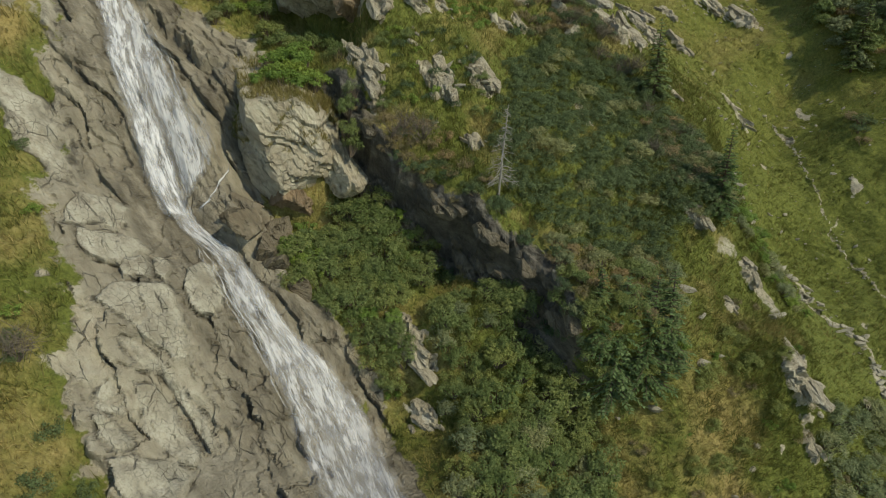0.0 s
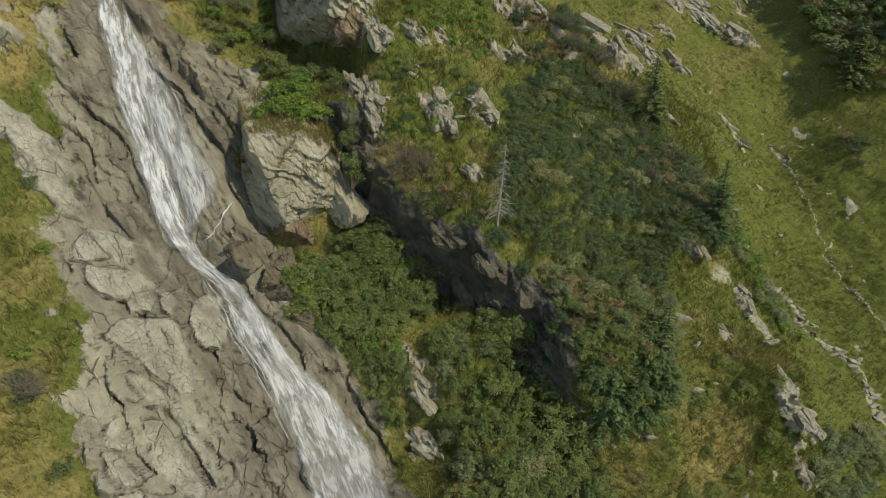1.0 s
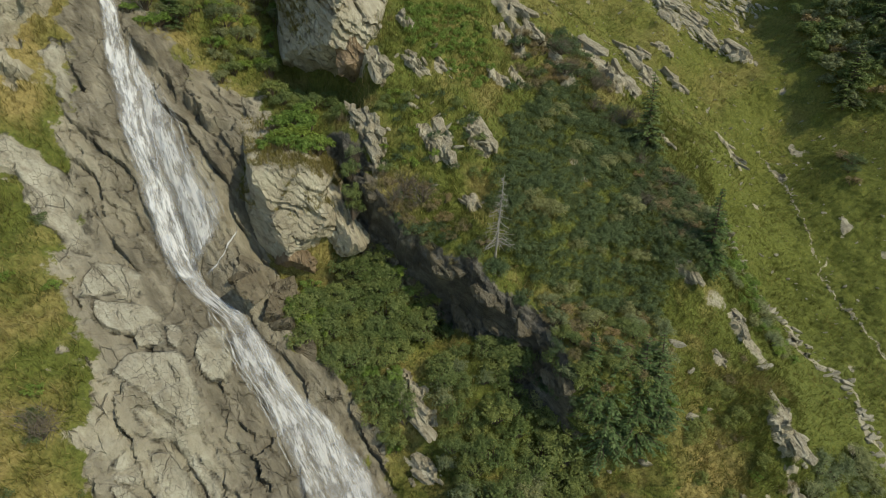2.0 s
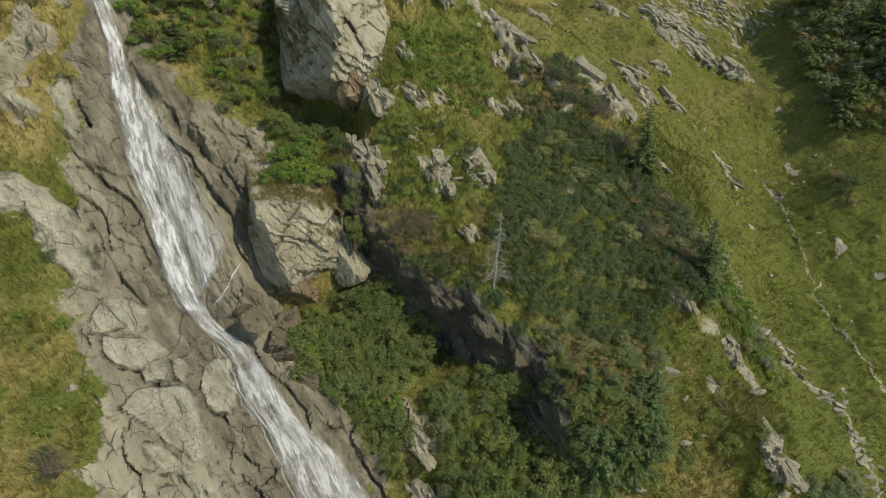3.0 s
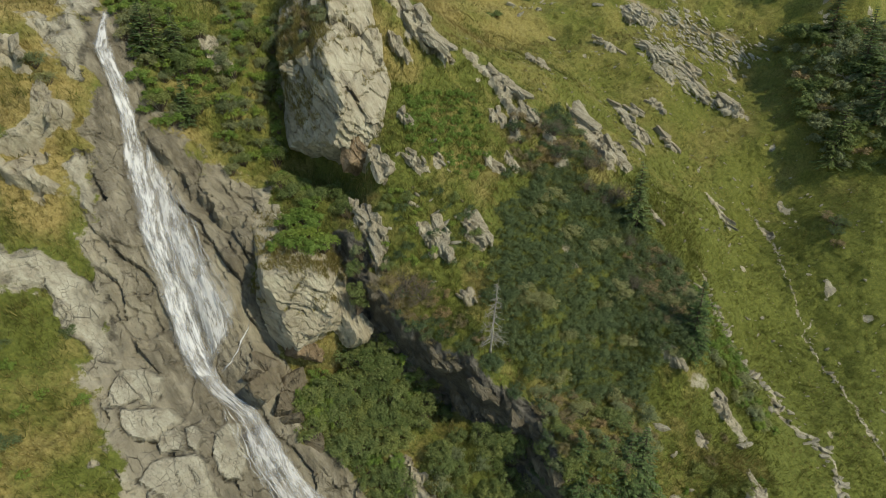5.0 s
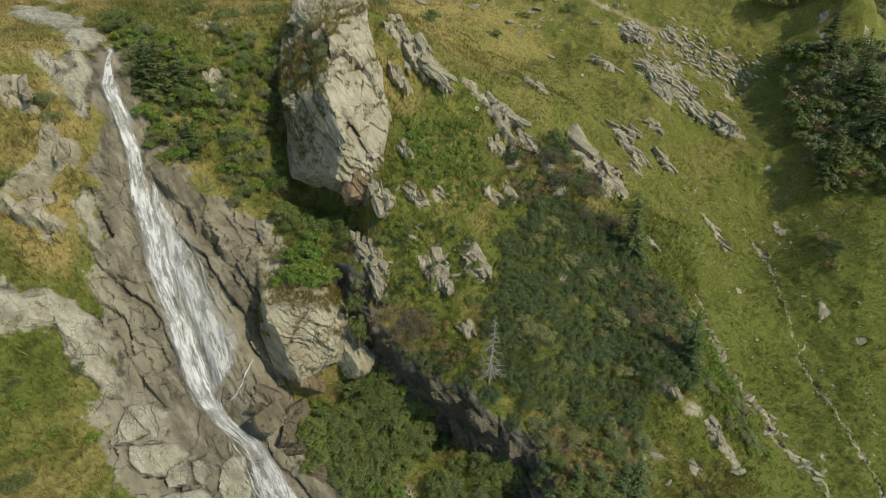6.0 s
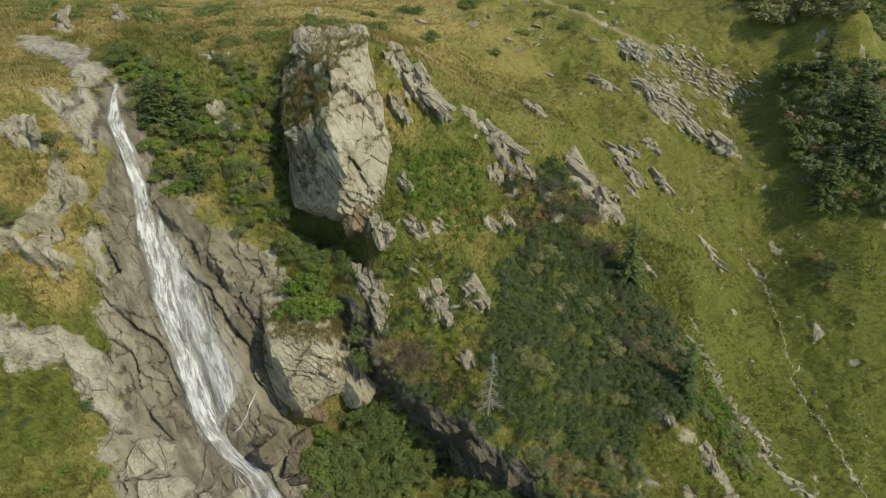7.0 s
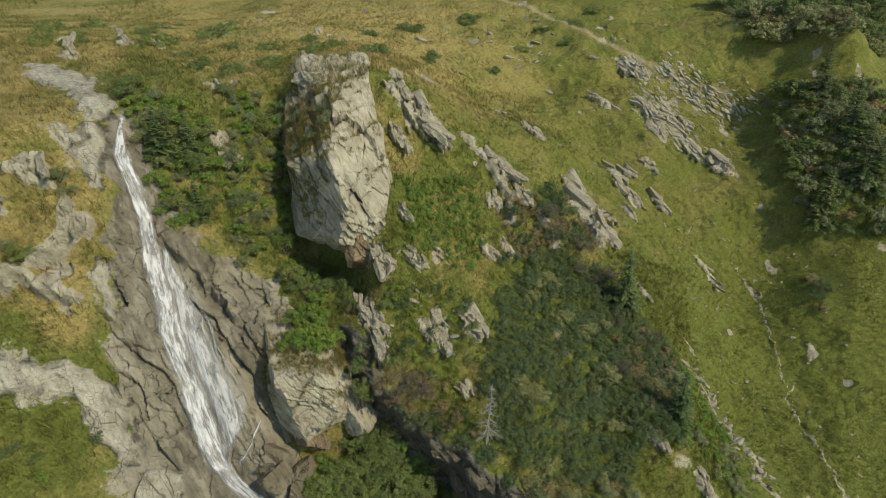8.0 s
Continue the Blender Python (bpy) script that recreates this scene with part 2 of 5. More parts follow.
PLATES_EDGE = [[(-18.3, 23.8), (-17.3, 24.0), (-15.8, 21.6), (-14.3, 19.9), (-14.4, 19.0), (-16.0, 19.6), (-17.5, 21.0)], [(-18.4, 19.3), (-17.6, 19.8), (-16.0, 19.4), (-14.2, 18.6), (-14.2, 17.0), (-16.9, 17.0)],
               [(-37.0, 44.8), (-32.1, 45.2), (-29.5, 44.6), (-27.6, 43.6), (-26.2, 41.0), (-25.0, 37.5), (-26.6, 37.0), (-28.4, 40.4), (-30.5, 41.6), (-37.0, 41.8)],
               [(-48.4, 82.2), (-44.5, 82.2), (-38.4, 77.7), (-33.1, 71.5), (-32.7, 68.6), (-34.0, 69.1), (-41.1, 75.5), (-44.9, 77.8)],
               [(-34.0, 67.4), (-32.4, 67.3), (-31.2, 61.5), (-32.4, 60.6), (-33.4, 63.5)], [(-30.6, 54.2), (-29.2, 53.6), (-28.7, 48.7), (-29.6, 49.1)]]


def plates(x, s):
    """How far a place lies on a plate, the plates' rise, and the joints round them."""
    on, rise, gap = np.zeros_like(x), np.zeros_like(x), np.zeros_like(x)
    for k, corners in enumerate(PLATES_UPPER + PLATES_LOWER + PLATES_EDGE):
        c = np.array(corners)
        (ax, ay), (bx, by) = c.min(0) - 1, c.max(0) + 1
        at = np.where((x > ax) & (x < bx) & (s > ay) & (s < by))[0]
        if not len(at):
            continue
        px, ps = x[at], s[at]
        z = zone(px, ps, corners, 0.26 if k < 11 else 1.0, 0.20 if k < 11 else 0.7, 150 + k)
        mx, ms = c.mean(0)
        lie = 0.30 + 0.10 * math.sin(7.0 * k) + 0.05 * math.cos(5 * k) * (px - mx) + 0.05 * math.sin(3 * k) * (ps - ms)
        step = slabs(0.54 * px - 0.84 * ps, 0.84 * px + 0.54 * ps, 0.8, 0.16, 1.6, 170 + k)[0]
        rise[at] = np.maximum(rise[at], z * (lie + step))
        on[at] = np.maximum(on[at], z)
        gap[at] = np.maximum(gap[at], np.clip(1.4 - 2.4 * np.abs(z - 0.3), 0, 1) * (z < 0.97) * (z > 0.01))
    return on, rise, gap


# outcrops: x, s, length down the dip, width
OUTCROPS = [(18.7, 71.0, 8.4, 2.8), (18.8, 65.2, 6.4, 2.6), (25.0, 79.0, 4.0, 1.6), (26.2, 74.8, 5.2, 1.6), (27.4, 80.0, 2.8, 1.2), (30.8, 81.7, 3.2, 1.4), (31.3, 74.6, 3.4, 1.4), (42.6, 82.9, 4.6, 2.6),
            (7.2, 70.4, 5.4, 2.0), (6.0, 65.6, 2.0, 1.4), (9.2, 66.6, 2.8, 1.2), (-0.4, 48.9, 3.6, 2.0), (3.2, 50.3, 3.6, 1.8), (25.2, 70.8, 2.6, 1.2)]
OUTCROPS_CRAG = [(-4.8, 77.2, 2.8, 2.2), (-2.0, 74.5, 7.0, 2.8), (0.5, 72.5, 2.2, 1.0), (-4.6, 71.5, 3.4, 1.3), (-3.4, 60.9, 1.9, 0.9), (-5.6, 56.0, 3.2, 1.8), (-2.3, 56.1, 2.0, 1.3),
                 (5.2, 59.3, 2.4, 1.2), (7.3, 60.0, 2.2, 0.9), (2.2, 44.1, 1.7, 0.9)]
OUTCROPS_LEFT = [(-22.7, 69.0, 5.0, 1.5), (-35.5, 61.2, 3.0, 1.8), (-32.4, 57.7, 3.4, 1.2), (-38.0, 58.0, 2.6, 1.2),
                 (-37.4, 90.7, 2.8, 0.9), (-42.4, 91.4, 5.0, 1.4), (-15.8, 84.0, 3.0, 1.6), (-46.0, 86.0, 4.0, 1.6)]
OUTCROPS_LOW = [(-6.1, 49.6, 4.6, 1.6), (-7.4, 52.0, 2.8, 1.2), (-5.2, 46.8, 2.2, 1.2), (27.8, 26.8, 4.6, 2.2), (28.8, 22.4, 2.4, 0.9), (26.4, 36.4, 2.6, 1.3), (21.2, 40.2, 2.6, 1.1), (23.4, 33.0, 1.5, 1.0),
                (-1.4, 23.9, 2.8, 1.6), (-2.4, 29.0, 5.4, 1.8), (8.6, 32.9, 1.4, 1.0), (29.0, 51.6, 2.2, 1.0), (23.2, 57.0, 2.4, 0.9)]
OUTCROPS_FAR = [(31.9, 103.2, 5.4, 2.6), (25.0, 95.0, 5.0, 1.2), (32.2, 93.0, 5.6, 1.8), (33.2, 88.4, 3.2, 1.6), (36.6, 92.0, 6.0, 1.6), (38.4, 86.4, 4.8, 2.0), (12.5, 81.5, 3.4, 1.4), (36.0, 64.0, 5.4, 1.0), (39.4, 92.4, 3.0, 1.4)]
ALL_OUTCROPS = OUTCROPS + OUTCROPS_CRAG + OUTCROPS_LEFT + OUTCROPS_LOW + OUTCROPS_FAR



def ground(x, s):
    """The slope without its fine relief."""
    xb, sb = np.clip(x, -55, 75) / 40, np.clip(s, 5, 130) / 40
    h = -25.233 - 19.198 * xb - 1.959 * sb - 0.894 * xb * xb + 6.217 * xb * sb - 4.23 * np.logaddexp(0, (s - 82) / 6)
    for fx, fs, r, a in BROAD_FORMS + SPURS + HOLLOWS:
        h = h + a * np.exp(-((x - fx) ** 2 + (s - fs) ** 2) / r ** 2)
    h = h + 9.6 * np.logaddexp(0, (s - 175) / 20) + 10 * np.logaddexp(0, (-60 - s) / 10)
    return h


def ribs(x, s):
    """Rock ribs that break through the turf: their height and how bare they are. Each is steep on its lower side."""
    rise, bare = np.zeros_like(x), np.zeros_like(x)
    for cx, cs, long_, wide in ALL_OUTCROPS:
        at = np.where((np.abs(x - cx) < long_ + 2) & (np.abs(s - cs) < long_ + 2))[0]
        if not len(at):
            continue
        dx, ds = x[at] - cx, s[at] - cs
        a, b = 0.6 * dx - 0.8 * ds, 0.8 * dx + 0.6 * ds
        a, b = a + 0.35 * wide * rough(a / 1.2 + cx, b / 0.8, 3, 81), b + 0.3 * wide * rough(a / 1.0, b / 0.7 + cs, 3, 82)
        body = np.clip(1.5 * (1.0 - (a / (0.6 * long_)) ** 2 - (b / (0.6 * wide)) ** 2), 0, 1)
        steps_, _, _ = slabs(a, b, 0.36 * wide, 0.5 * wide, 2.2, 83)
        up = body * (0.24 * wide + 0.15) * np.clip(0.75 - 0.9 * b / wide, 0.1, 1.2) + np.clip(3 * body, 0, 1) * 0.7 * steps_
        rise[at], bare[at] = np.maximum(rise[at], up), np.maximum(bare[at], np.clip(2.5 * body, 0, 1))
    return rise, bare


def surface(x, s):
    """Height of the finished ground and what covers it."""
    h = ground(x, s)
    # jointed rock, its beds dipping down to the right
    u, v = 0.54 * x - 0.84 * s, 0.84 * x + 0.54 * s
    r1, j1, tone = slabs(u, v, 2.4, 0.62, 1.8, 1)
    r2, j2, _ = slabs(u, v, 0.9, 0.28, 1.7, 11)
    r3, j3, _ = slabs(u, v, 0.42, 0.14, 2.0, 21)
    f1, g1, worn = slabs(u, v, 3.0, 0.62, 1.7, 4)
    f2, g2, _ = slabs(u, v, 1.05, 0.17, 1.6, 14)
    bed = zone(x, s, STREAM_BED, 2.2, 1.2)
    pale = zone(x, s, PALE_SLAB, 0.9, 1.0, 45)
    ledge = np.maximum(zone(x, s, PALE_LEDGE, 2.2, 1.5, 46), zone(x, s, PALE_LIP, 2.2, 1.5, 47))
    pale = pale * np.clip((worn + 0.2 * rough(x / 1.2, s / 1.2, 3, 52) - 0.22) * 6, 0, 1)
    pale = np.maximum(0.3 * pale, 0.6 * ledge * np.clip(0.6 + worn, 0, 1))
    on_plate, plate_rise, plate_gap = plates(x, s)
    pale = np.maximum(pale, on_plate)
    fall, _ = along(x, s, FALL_LINE)
    gully, gone = beside_line(x + 0.7 * rough(x / 2.5, s / 2.5, 5, 37), s + 0.7 * rough(x / 2.5 + 9, s / 2.5, 5, 38), DARK_GULLY)
    run, _ = along(x + 0.7 * rough(x / 2, s / 2, 3, 84), s, STONE_RUN)
    line, _ = along(x + 0.3 * rough(x, s, 2, 85), s, STONE_LINE)
    path, _ = along(x, s, FOOTPATH)
    near = np.clip((140 - s) / 20, 0, 1)
    # bare patches on the steep parts
    patch = rough(x / 5.5 + 3, s / 5.5, 4, 60)
    steep = np.maximum(zone(x, s, LEFT_BROW, 3, 1, 61), 0.75 * zone(x, s, LOWER_RIGHT, 3, 1, 62))
    bare = np.clip((patch * steep - 0.75) * 4, 0, 1) + np.clip((rough(x / 3.1, s / 4.4, 4, 63) - 0.95) * 5, 0, 1) * 0.8
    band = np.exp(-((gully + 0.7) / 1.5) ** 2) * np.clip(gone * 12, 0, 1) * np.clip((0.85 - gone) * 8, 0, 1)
    scree = 0.7 * np.exp(-(run / 0.5) ** 2) + 0.7 * np.exp(-(line / 0.2) ** 2)
    rib, rib_bare = ribs(x, s)
    rock = np.clip(np.maximum.reduce([bed, pale, on_plate, bare, np.clip(band * 1.5, 0, 1), np.clip(scree, 0, 1), rib_bare]), 0, 1)
    rugged = r1 + r2 + r3 + 0.12 * rough(x * 1.5, s * 1.5, 3, 31)
    flat = f1 + f2 + 0.05 * rough(x * 2, s * 2, 3, 34)
    slab = np.clip(zone(x, s, PALE_SLAB, 1.5, 0.5, 45) + ledge, 0, 1)
    relief = rugged * (1 - slab) + flat * slab
    relief = relief * (1 - 0.8 * on_plate) + plate_rise - 0.12 * plate_gap
    relief = relief * (0.4 + 0.6 * np.clip(fall / 2.0 - 0.4, 0, 1)) * (1 - rib_bare)
    joint = np.maximum(0.8 * j1, 0.6 * j2) * (1 - slab) + np.maximum(g1, 0.4 * g2) * slab
    joint = np.maximum(joint * (1 - 0.5 * on_plate), plate_gap)
    turf = 0.4 * rough(x / 3.0, s / 3.0, 3, 70) + 0.16 * rough(x / 0.7, s / 0.7, 3, 71)
    h = h + near * (rock * relief + (1 - rock) * turf + rib) + (1 - near) * 2.5 * rough(x / 40, s / 40, 4, 75)
    h = h - 0.5 * np.exp(-(fall / 1.2) ** 2)
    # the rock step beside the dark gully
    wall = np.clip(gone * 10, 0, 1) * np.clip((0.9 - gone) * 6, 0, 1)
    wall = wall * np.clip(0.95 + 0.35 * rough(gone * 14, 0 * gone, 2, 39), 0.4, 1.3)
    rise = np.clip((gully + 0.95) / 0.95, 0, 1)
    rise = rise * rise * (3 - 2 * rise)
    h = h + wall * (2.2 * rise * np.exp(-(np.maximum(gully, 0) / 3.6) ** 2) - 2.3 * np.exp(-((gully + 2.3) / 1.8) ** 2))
    for edge_line, high in LEDGES:
        off, done = beside_line(x + 0.35 * rough(x / 1.3, s / 1.3, 3, 41), s + 0.35 * rough(x / 1.3 + 9, s / 1.3, 3, 42), edge_line)
        ends = np.clip(done * 6, 0, 1) * np.clip((1 - done) * 6, 0, 1) * np.clip(0.8 + 0.5 * rough(done * 8, 0 * done, 2, 43), 0.15, 1.3)
        h = h + high * ends * (np.clip((off + 0.55) / 0.6, 0, 1) * np.exp(-(np.maximum(off, 0) / 2.2) ** 2) - 0.3 * np.exp(-((off + 0.8) / 0.5) ** 2))
        rock = np.maximum(rock, np.clip(1.5 * ends * min(1.0, high / 0.8), 0, 1) * np.exp(-((off - 0.1) / 0.7) ** 4))
    h = h + 0.75 * np.clip((s - 86) / 8, 0, 1) * rough(x / 8, s / 4.5, 3, 79)
    ravine, _ = along(x, s, CRAG_GULLY)
    under, _ = along(x, s, BOULDER_FOOT)
    h = h - 2.8 * np.exp(-(under / 1.6) ** 2)
    h = h - 2.6 * np.exp(-(ravine / 1.9) ** 2) - 3.4 * zone(x, s, CRAG_PRINT, 2.0, 0.2, 48)
    meadow = zone(x, s, MEADOW, 4, 1.2, 64)
    left = zone(x, s, LEFT_BANK, 1.5, 0.8, 65)
    brow = zone(x, s, LEFT_BROW, 2.5, 0.8, 66)
    low = zone(x, s, LOWER_RIGHT, 3, 1, 67)
    scrub = zone(x, s, SHRUB_SLOPE, 2, 1, 68)
    top = np.clip((s - 79) / 8, 0, 1) * np.clip((20 - x) / 25, 0, 1) * np.clip(1.0 - 0.45 * np.clip((-x - 26) / 12, 0, 1) + 0.45 * rough(x / 9, s / 5, 3, 78), 0.2, 1.2)
    dry = 0.25 + 0.30 * left - 0.52 * left * np.clip((s - 33) / 3, 0, 1) + 0.5 * brow + 0.2 * low + 0.78 * top + 0.12 * meadow - 0.55 * np.clip((x - 22) / 6, 0, 1) * np.clip((78 - s) / 20, 0, 1) - 0.3 * scrub
    dry = np.clip(dry + 0.36 * rough(x / 4, s / 4, 4, 80) + 0.5 * np.exp(-(path / 0.8) ** 2), 0, 1)
    wet = np.clip(np.clip(1.7 * bed, 0, 1) * (1.25 - fall / 9.5 + 0.25 * (tone - 0.5) + 0.45 * rough(u / 7, v / 1.6, 4, 90)), 0, 1) * (1 - 0.9 * pale)
    # the step's band counts as wet too, darkening it towards its shade
    wet = np.maximum(wet, np.clip(1.3 * band, 0, 0.95))
    # gully: where the rock step takes its dark colour, shade included
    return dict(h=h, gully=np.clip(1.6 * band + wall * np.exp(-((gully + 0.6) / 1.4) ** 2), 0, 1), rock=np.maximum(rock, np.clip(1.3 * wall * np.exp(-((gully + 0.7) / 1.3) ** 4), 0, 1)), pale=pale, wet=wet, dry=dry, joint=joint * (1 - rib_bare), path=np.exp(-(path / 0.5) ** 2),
                meadow=meadow * (0.12 + 0.88 * np.clip((s - 38) / 40, 0, 1)) * (1 - 0.85 * top))


def spot(x, s, out=0.0):
    """The place on the finished ground at (x, s), raised by out."""
    a, b = np.atleast_1d(np.asarray(x, float)), np.atleast_1d(np.asarray(s, float))
    h = surface(a, b)["h"] + out
    return np.stack([a, (b - h) * C45, (b + h) * C45], 1)


# ---- materials ----
def material(name, roughness=0.8, specular=0.3):
    m = bpy.data.materials.new(name)
    m.use_nodes = True
    shader = m.node_tree.nodes["Principled BSDF"]
    shader.inputs["Roughness"].default_value, shader.inputs["Specular IOR Level"].default_value = roughness, specular
    return m, m.node_tree, shader


def node(tree, kind, **settings):
    n = tree.nodes.new(kind)
    for key, value in settings.items():
        if key in n.inputs:
            n.inputs[key].default_value = value
    return n


def noise_at(tree, scale, detail=5.0, rough_=0.6, stretch=None, source=None):
    """Noise in metres of the thing itself."""
    coords = source or tree.nodes.new("ShaderNodeTexCoord").outputs["Object"]
    if stretch:
        mapping = tree.nodes.new("ShaderNodeMapping")
        mapping.vector_type = "TEXTURE"
        mapping.inputs["Rotation"].default_value, mapping.inputs["Scale"].default_value = stretch
        tree.links.new(coords, mapping.inputs[0])
        coords = mapping.outputs[0]
    n = node(tree, "ShaderNodeTexNoise", Scale=scale, Detail=detail, Roughness=rough_)
    tree.links.new(coords, n.inputs["Vector"])
    return n.outputs["Fac"]


def ramp(tree, value, *stops):
    """A colour ramp: stops of (place, colour)."""
    n = tree.nodes.new("ShaderNodeValToRGB")
    ramp_ = n.color_ramp
    while len(ramp_.elements) < len(stops):
        ramp_.elements.new(0.5)
    for e, (at, colour) in zip(ramp_.elements, stops):
        e.position, e.color = at, (*colour, 1) if len(colour) == 3 else (colour[0],) * 3 + (1,)
    tree.links.new(value, n.inputs[0])
    return n.outputs[0]


def mix(tree, how_much, a, b, blend="MIX"):
    n = tree.nodes.new("ShaderNodeMix")
    n.data_type, n.blend_type = "RGBA", blend
    for socket, value in ((n.inputs[0], how_much), (n.inputs[6], a), (n.inputs[7], b)):
        if isinstance(value, (int, float)):
            socket.default_value = value
        elif isinstance(value, tuple):
            socket.default_value = (*value, 1)
        else:
            tree.links.new(value, socket)
    return n.outputs[2]


def layer(tree, name):
    n = tree.nodes.new("ShaderNodeAttribute")
    n.attribute_name = name
    return n.outputs["Fac"]


def maths(tree, how, a, b):
    n = tree.nodes.new("ShaderNodeMath")
    n.operation = how
    for socket, value in zip(n.inputs, (a, b)):
        if isinstance(value, (int, float)):
            socket.default_value = value
        else:
            tree.links.new(value, socket)
    return n.outputs[0]


def bumped(tree, shader, height, strength, distance):
    n = node(tree, "ShaderNodeBump", Strength=strength, Distance=distance)
    tree.links.new(height, n.inputs["Height"])
    tree.links.new(n.outputs[0], shader.inputs["Normal"])


DOWN_DIP = Vector((0.60, -0.56, -0.57)).normalized()
OUTWARD = Vector((0.0, -C45, C45))
_out = (OUTWARD - OUTWARD.dot(DOWN_DIP) * DOWN_DIP).normalized()
BEDS = Matrix((DOWN_DIP, _out.cross(DOWN_DIP), _out)).transposed()
DIP = (tuple(BEDS.to_euler()), (3.4, 1.0, 1.6))


def joints(tree, scale, width, stretch=DIP):
    """Thin dark joints in rock: 1 in the joint, 0 beside it."""
    coords = tree.nodes.new("ShaderNodeTexCoord").outputs["Object"]
    warp = node(tree, "ShaderNodeTexNoise", Scale=scale * 1.7, Detail=4.0)
    tree.links.new(coords, warp.inputs["Vector"])
    add = tree.nodes.new("ShaderNodeVectorMath")
    add.operation = "MULTIPLY_ADD"
    add.inputs[1].default_value = (0.35 / scale,) * 3
    tree.links.new(warp.outputs["Color"], add.inputs[0])
    tree.links.new(coords, add.inputs[2])
    mapping = tree.nodes.new("ShaderNodeMapping")
    mapping.vector_type = "TEXTURE"
    mapping.inputs["Rotation"].default_value, mapping.inputs["Scale"].default_value = stretch
    tree.links.new(add.outputs[0], mapping.inputs[0])
    v = node(tree, "ShaderNodeTexVoronoi", Scale=scale)
    v.feature = "DISTANCE_TO_EDGE"
    tree.links.new(mapping.outputs[0], v.inputs["Vector"])
    return ramp(tree, v.outputs["Distance"], (0.0, (1.0,)), (width, (0.0,)))


def rock_colour(tree):
    """Grey-brown schist: bedded grain, lichen, rust and dark joints."""
    grain = noise_at(tree, 1.3, 8, 0.72, DIP)
    base = ramp(tree, grain, (0.3, (0.15, 0.135, 0.10)), (0.44, (0.34, 0.312, 0.236)), (0.58, (0.465, 0.434, 0.335)), (0.74, (0.57, 0.54, 0.43)))
    stain = ramp(tree, noise_at(tree, 0.33, 5, 0.6), (0.42, (1.0,)), (0.68, (0.0,)))
    base = mix(tree, maths(tree, "MULTIPLY", stain, 0.4), base, (0.23, 0.185, 0.12))
    lichen = ramp(tree, noise_at(tree, 2.7, 6, 0.7), (0.56, (0.0,)), (0.66, (1.0,)))
    base = mix(tree, maths(tree, "MULTIPLY", lichen, 0.4), base, (0.30, 0.31, 0.21))
    hair = maths(tree, "MULTIPLY", joints(tree, 1.2, 0.035), ramp(tree, noise_at(tree, 0.6, 4, 0.6), (0.5, (0.0,)), (0.62, (0.6,))))
    worn = ramp(tree, noise_at(tree, 0.9, 5, 0.65), (0.46, (0.0,)), (0.62, (1.0,)))
    broken = maths(tree, "MAXIMUM", hair, maths(tree, "MULTIPLY", layer(tree, "joint"), worn))
    base = mix(tree, maths(tree, "MULTIPLY", broken, 0.75), base, (0.035, 0.032, 0.026))
    return base, grain, broken


def make_rock(name, tint=(1.0, 1.0, 1.0)):
    m, tree, shader = material(name, 0.85, 0.25)
    colour, grain, broken = rock_colour(tree)
    tree.links.new(mix(tree, 1.0, colour, tint, "MULTIPLY"), shader.inputs["Base Color"])
    fine = maths(tree, "ADD", grain, maths(tree, "MULTIPLY", noise_at(tree, 7, 6, 0.7), 0.5))
    bumped(tree, shader, maths(tree, "SUBTRACT", fine, broken), 1.0, 0.3)
    return m


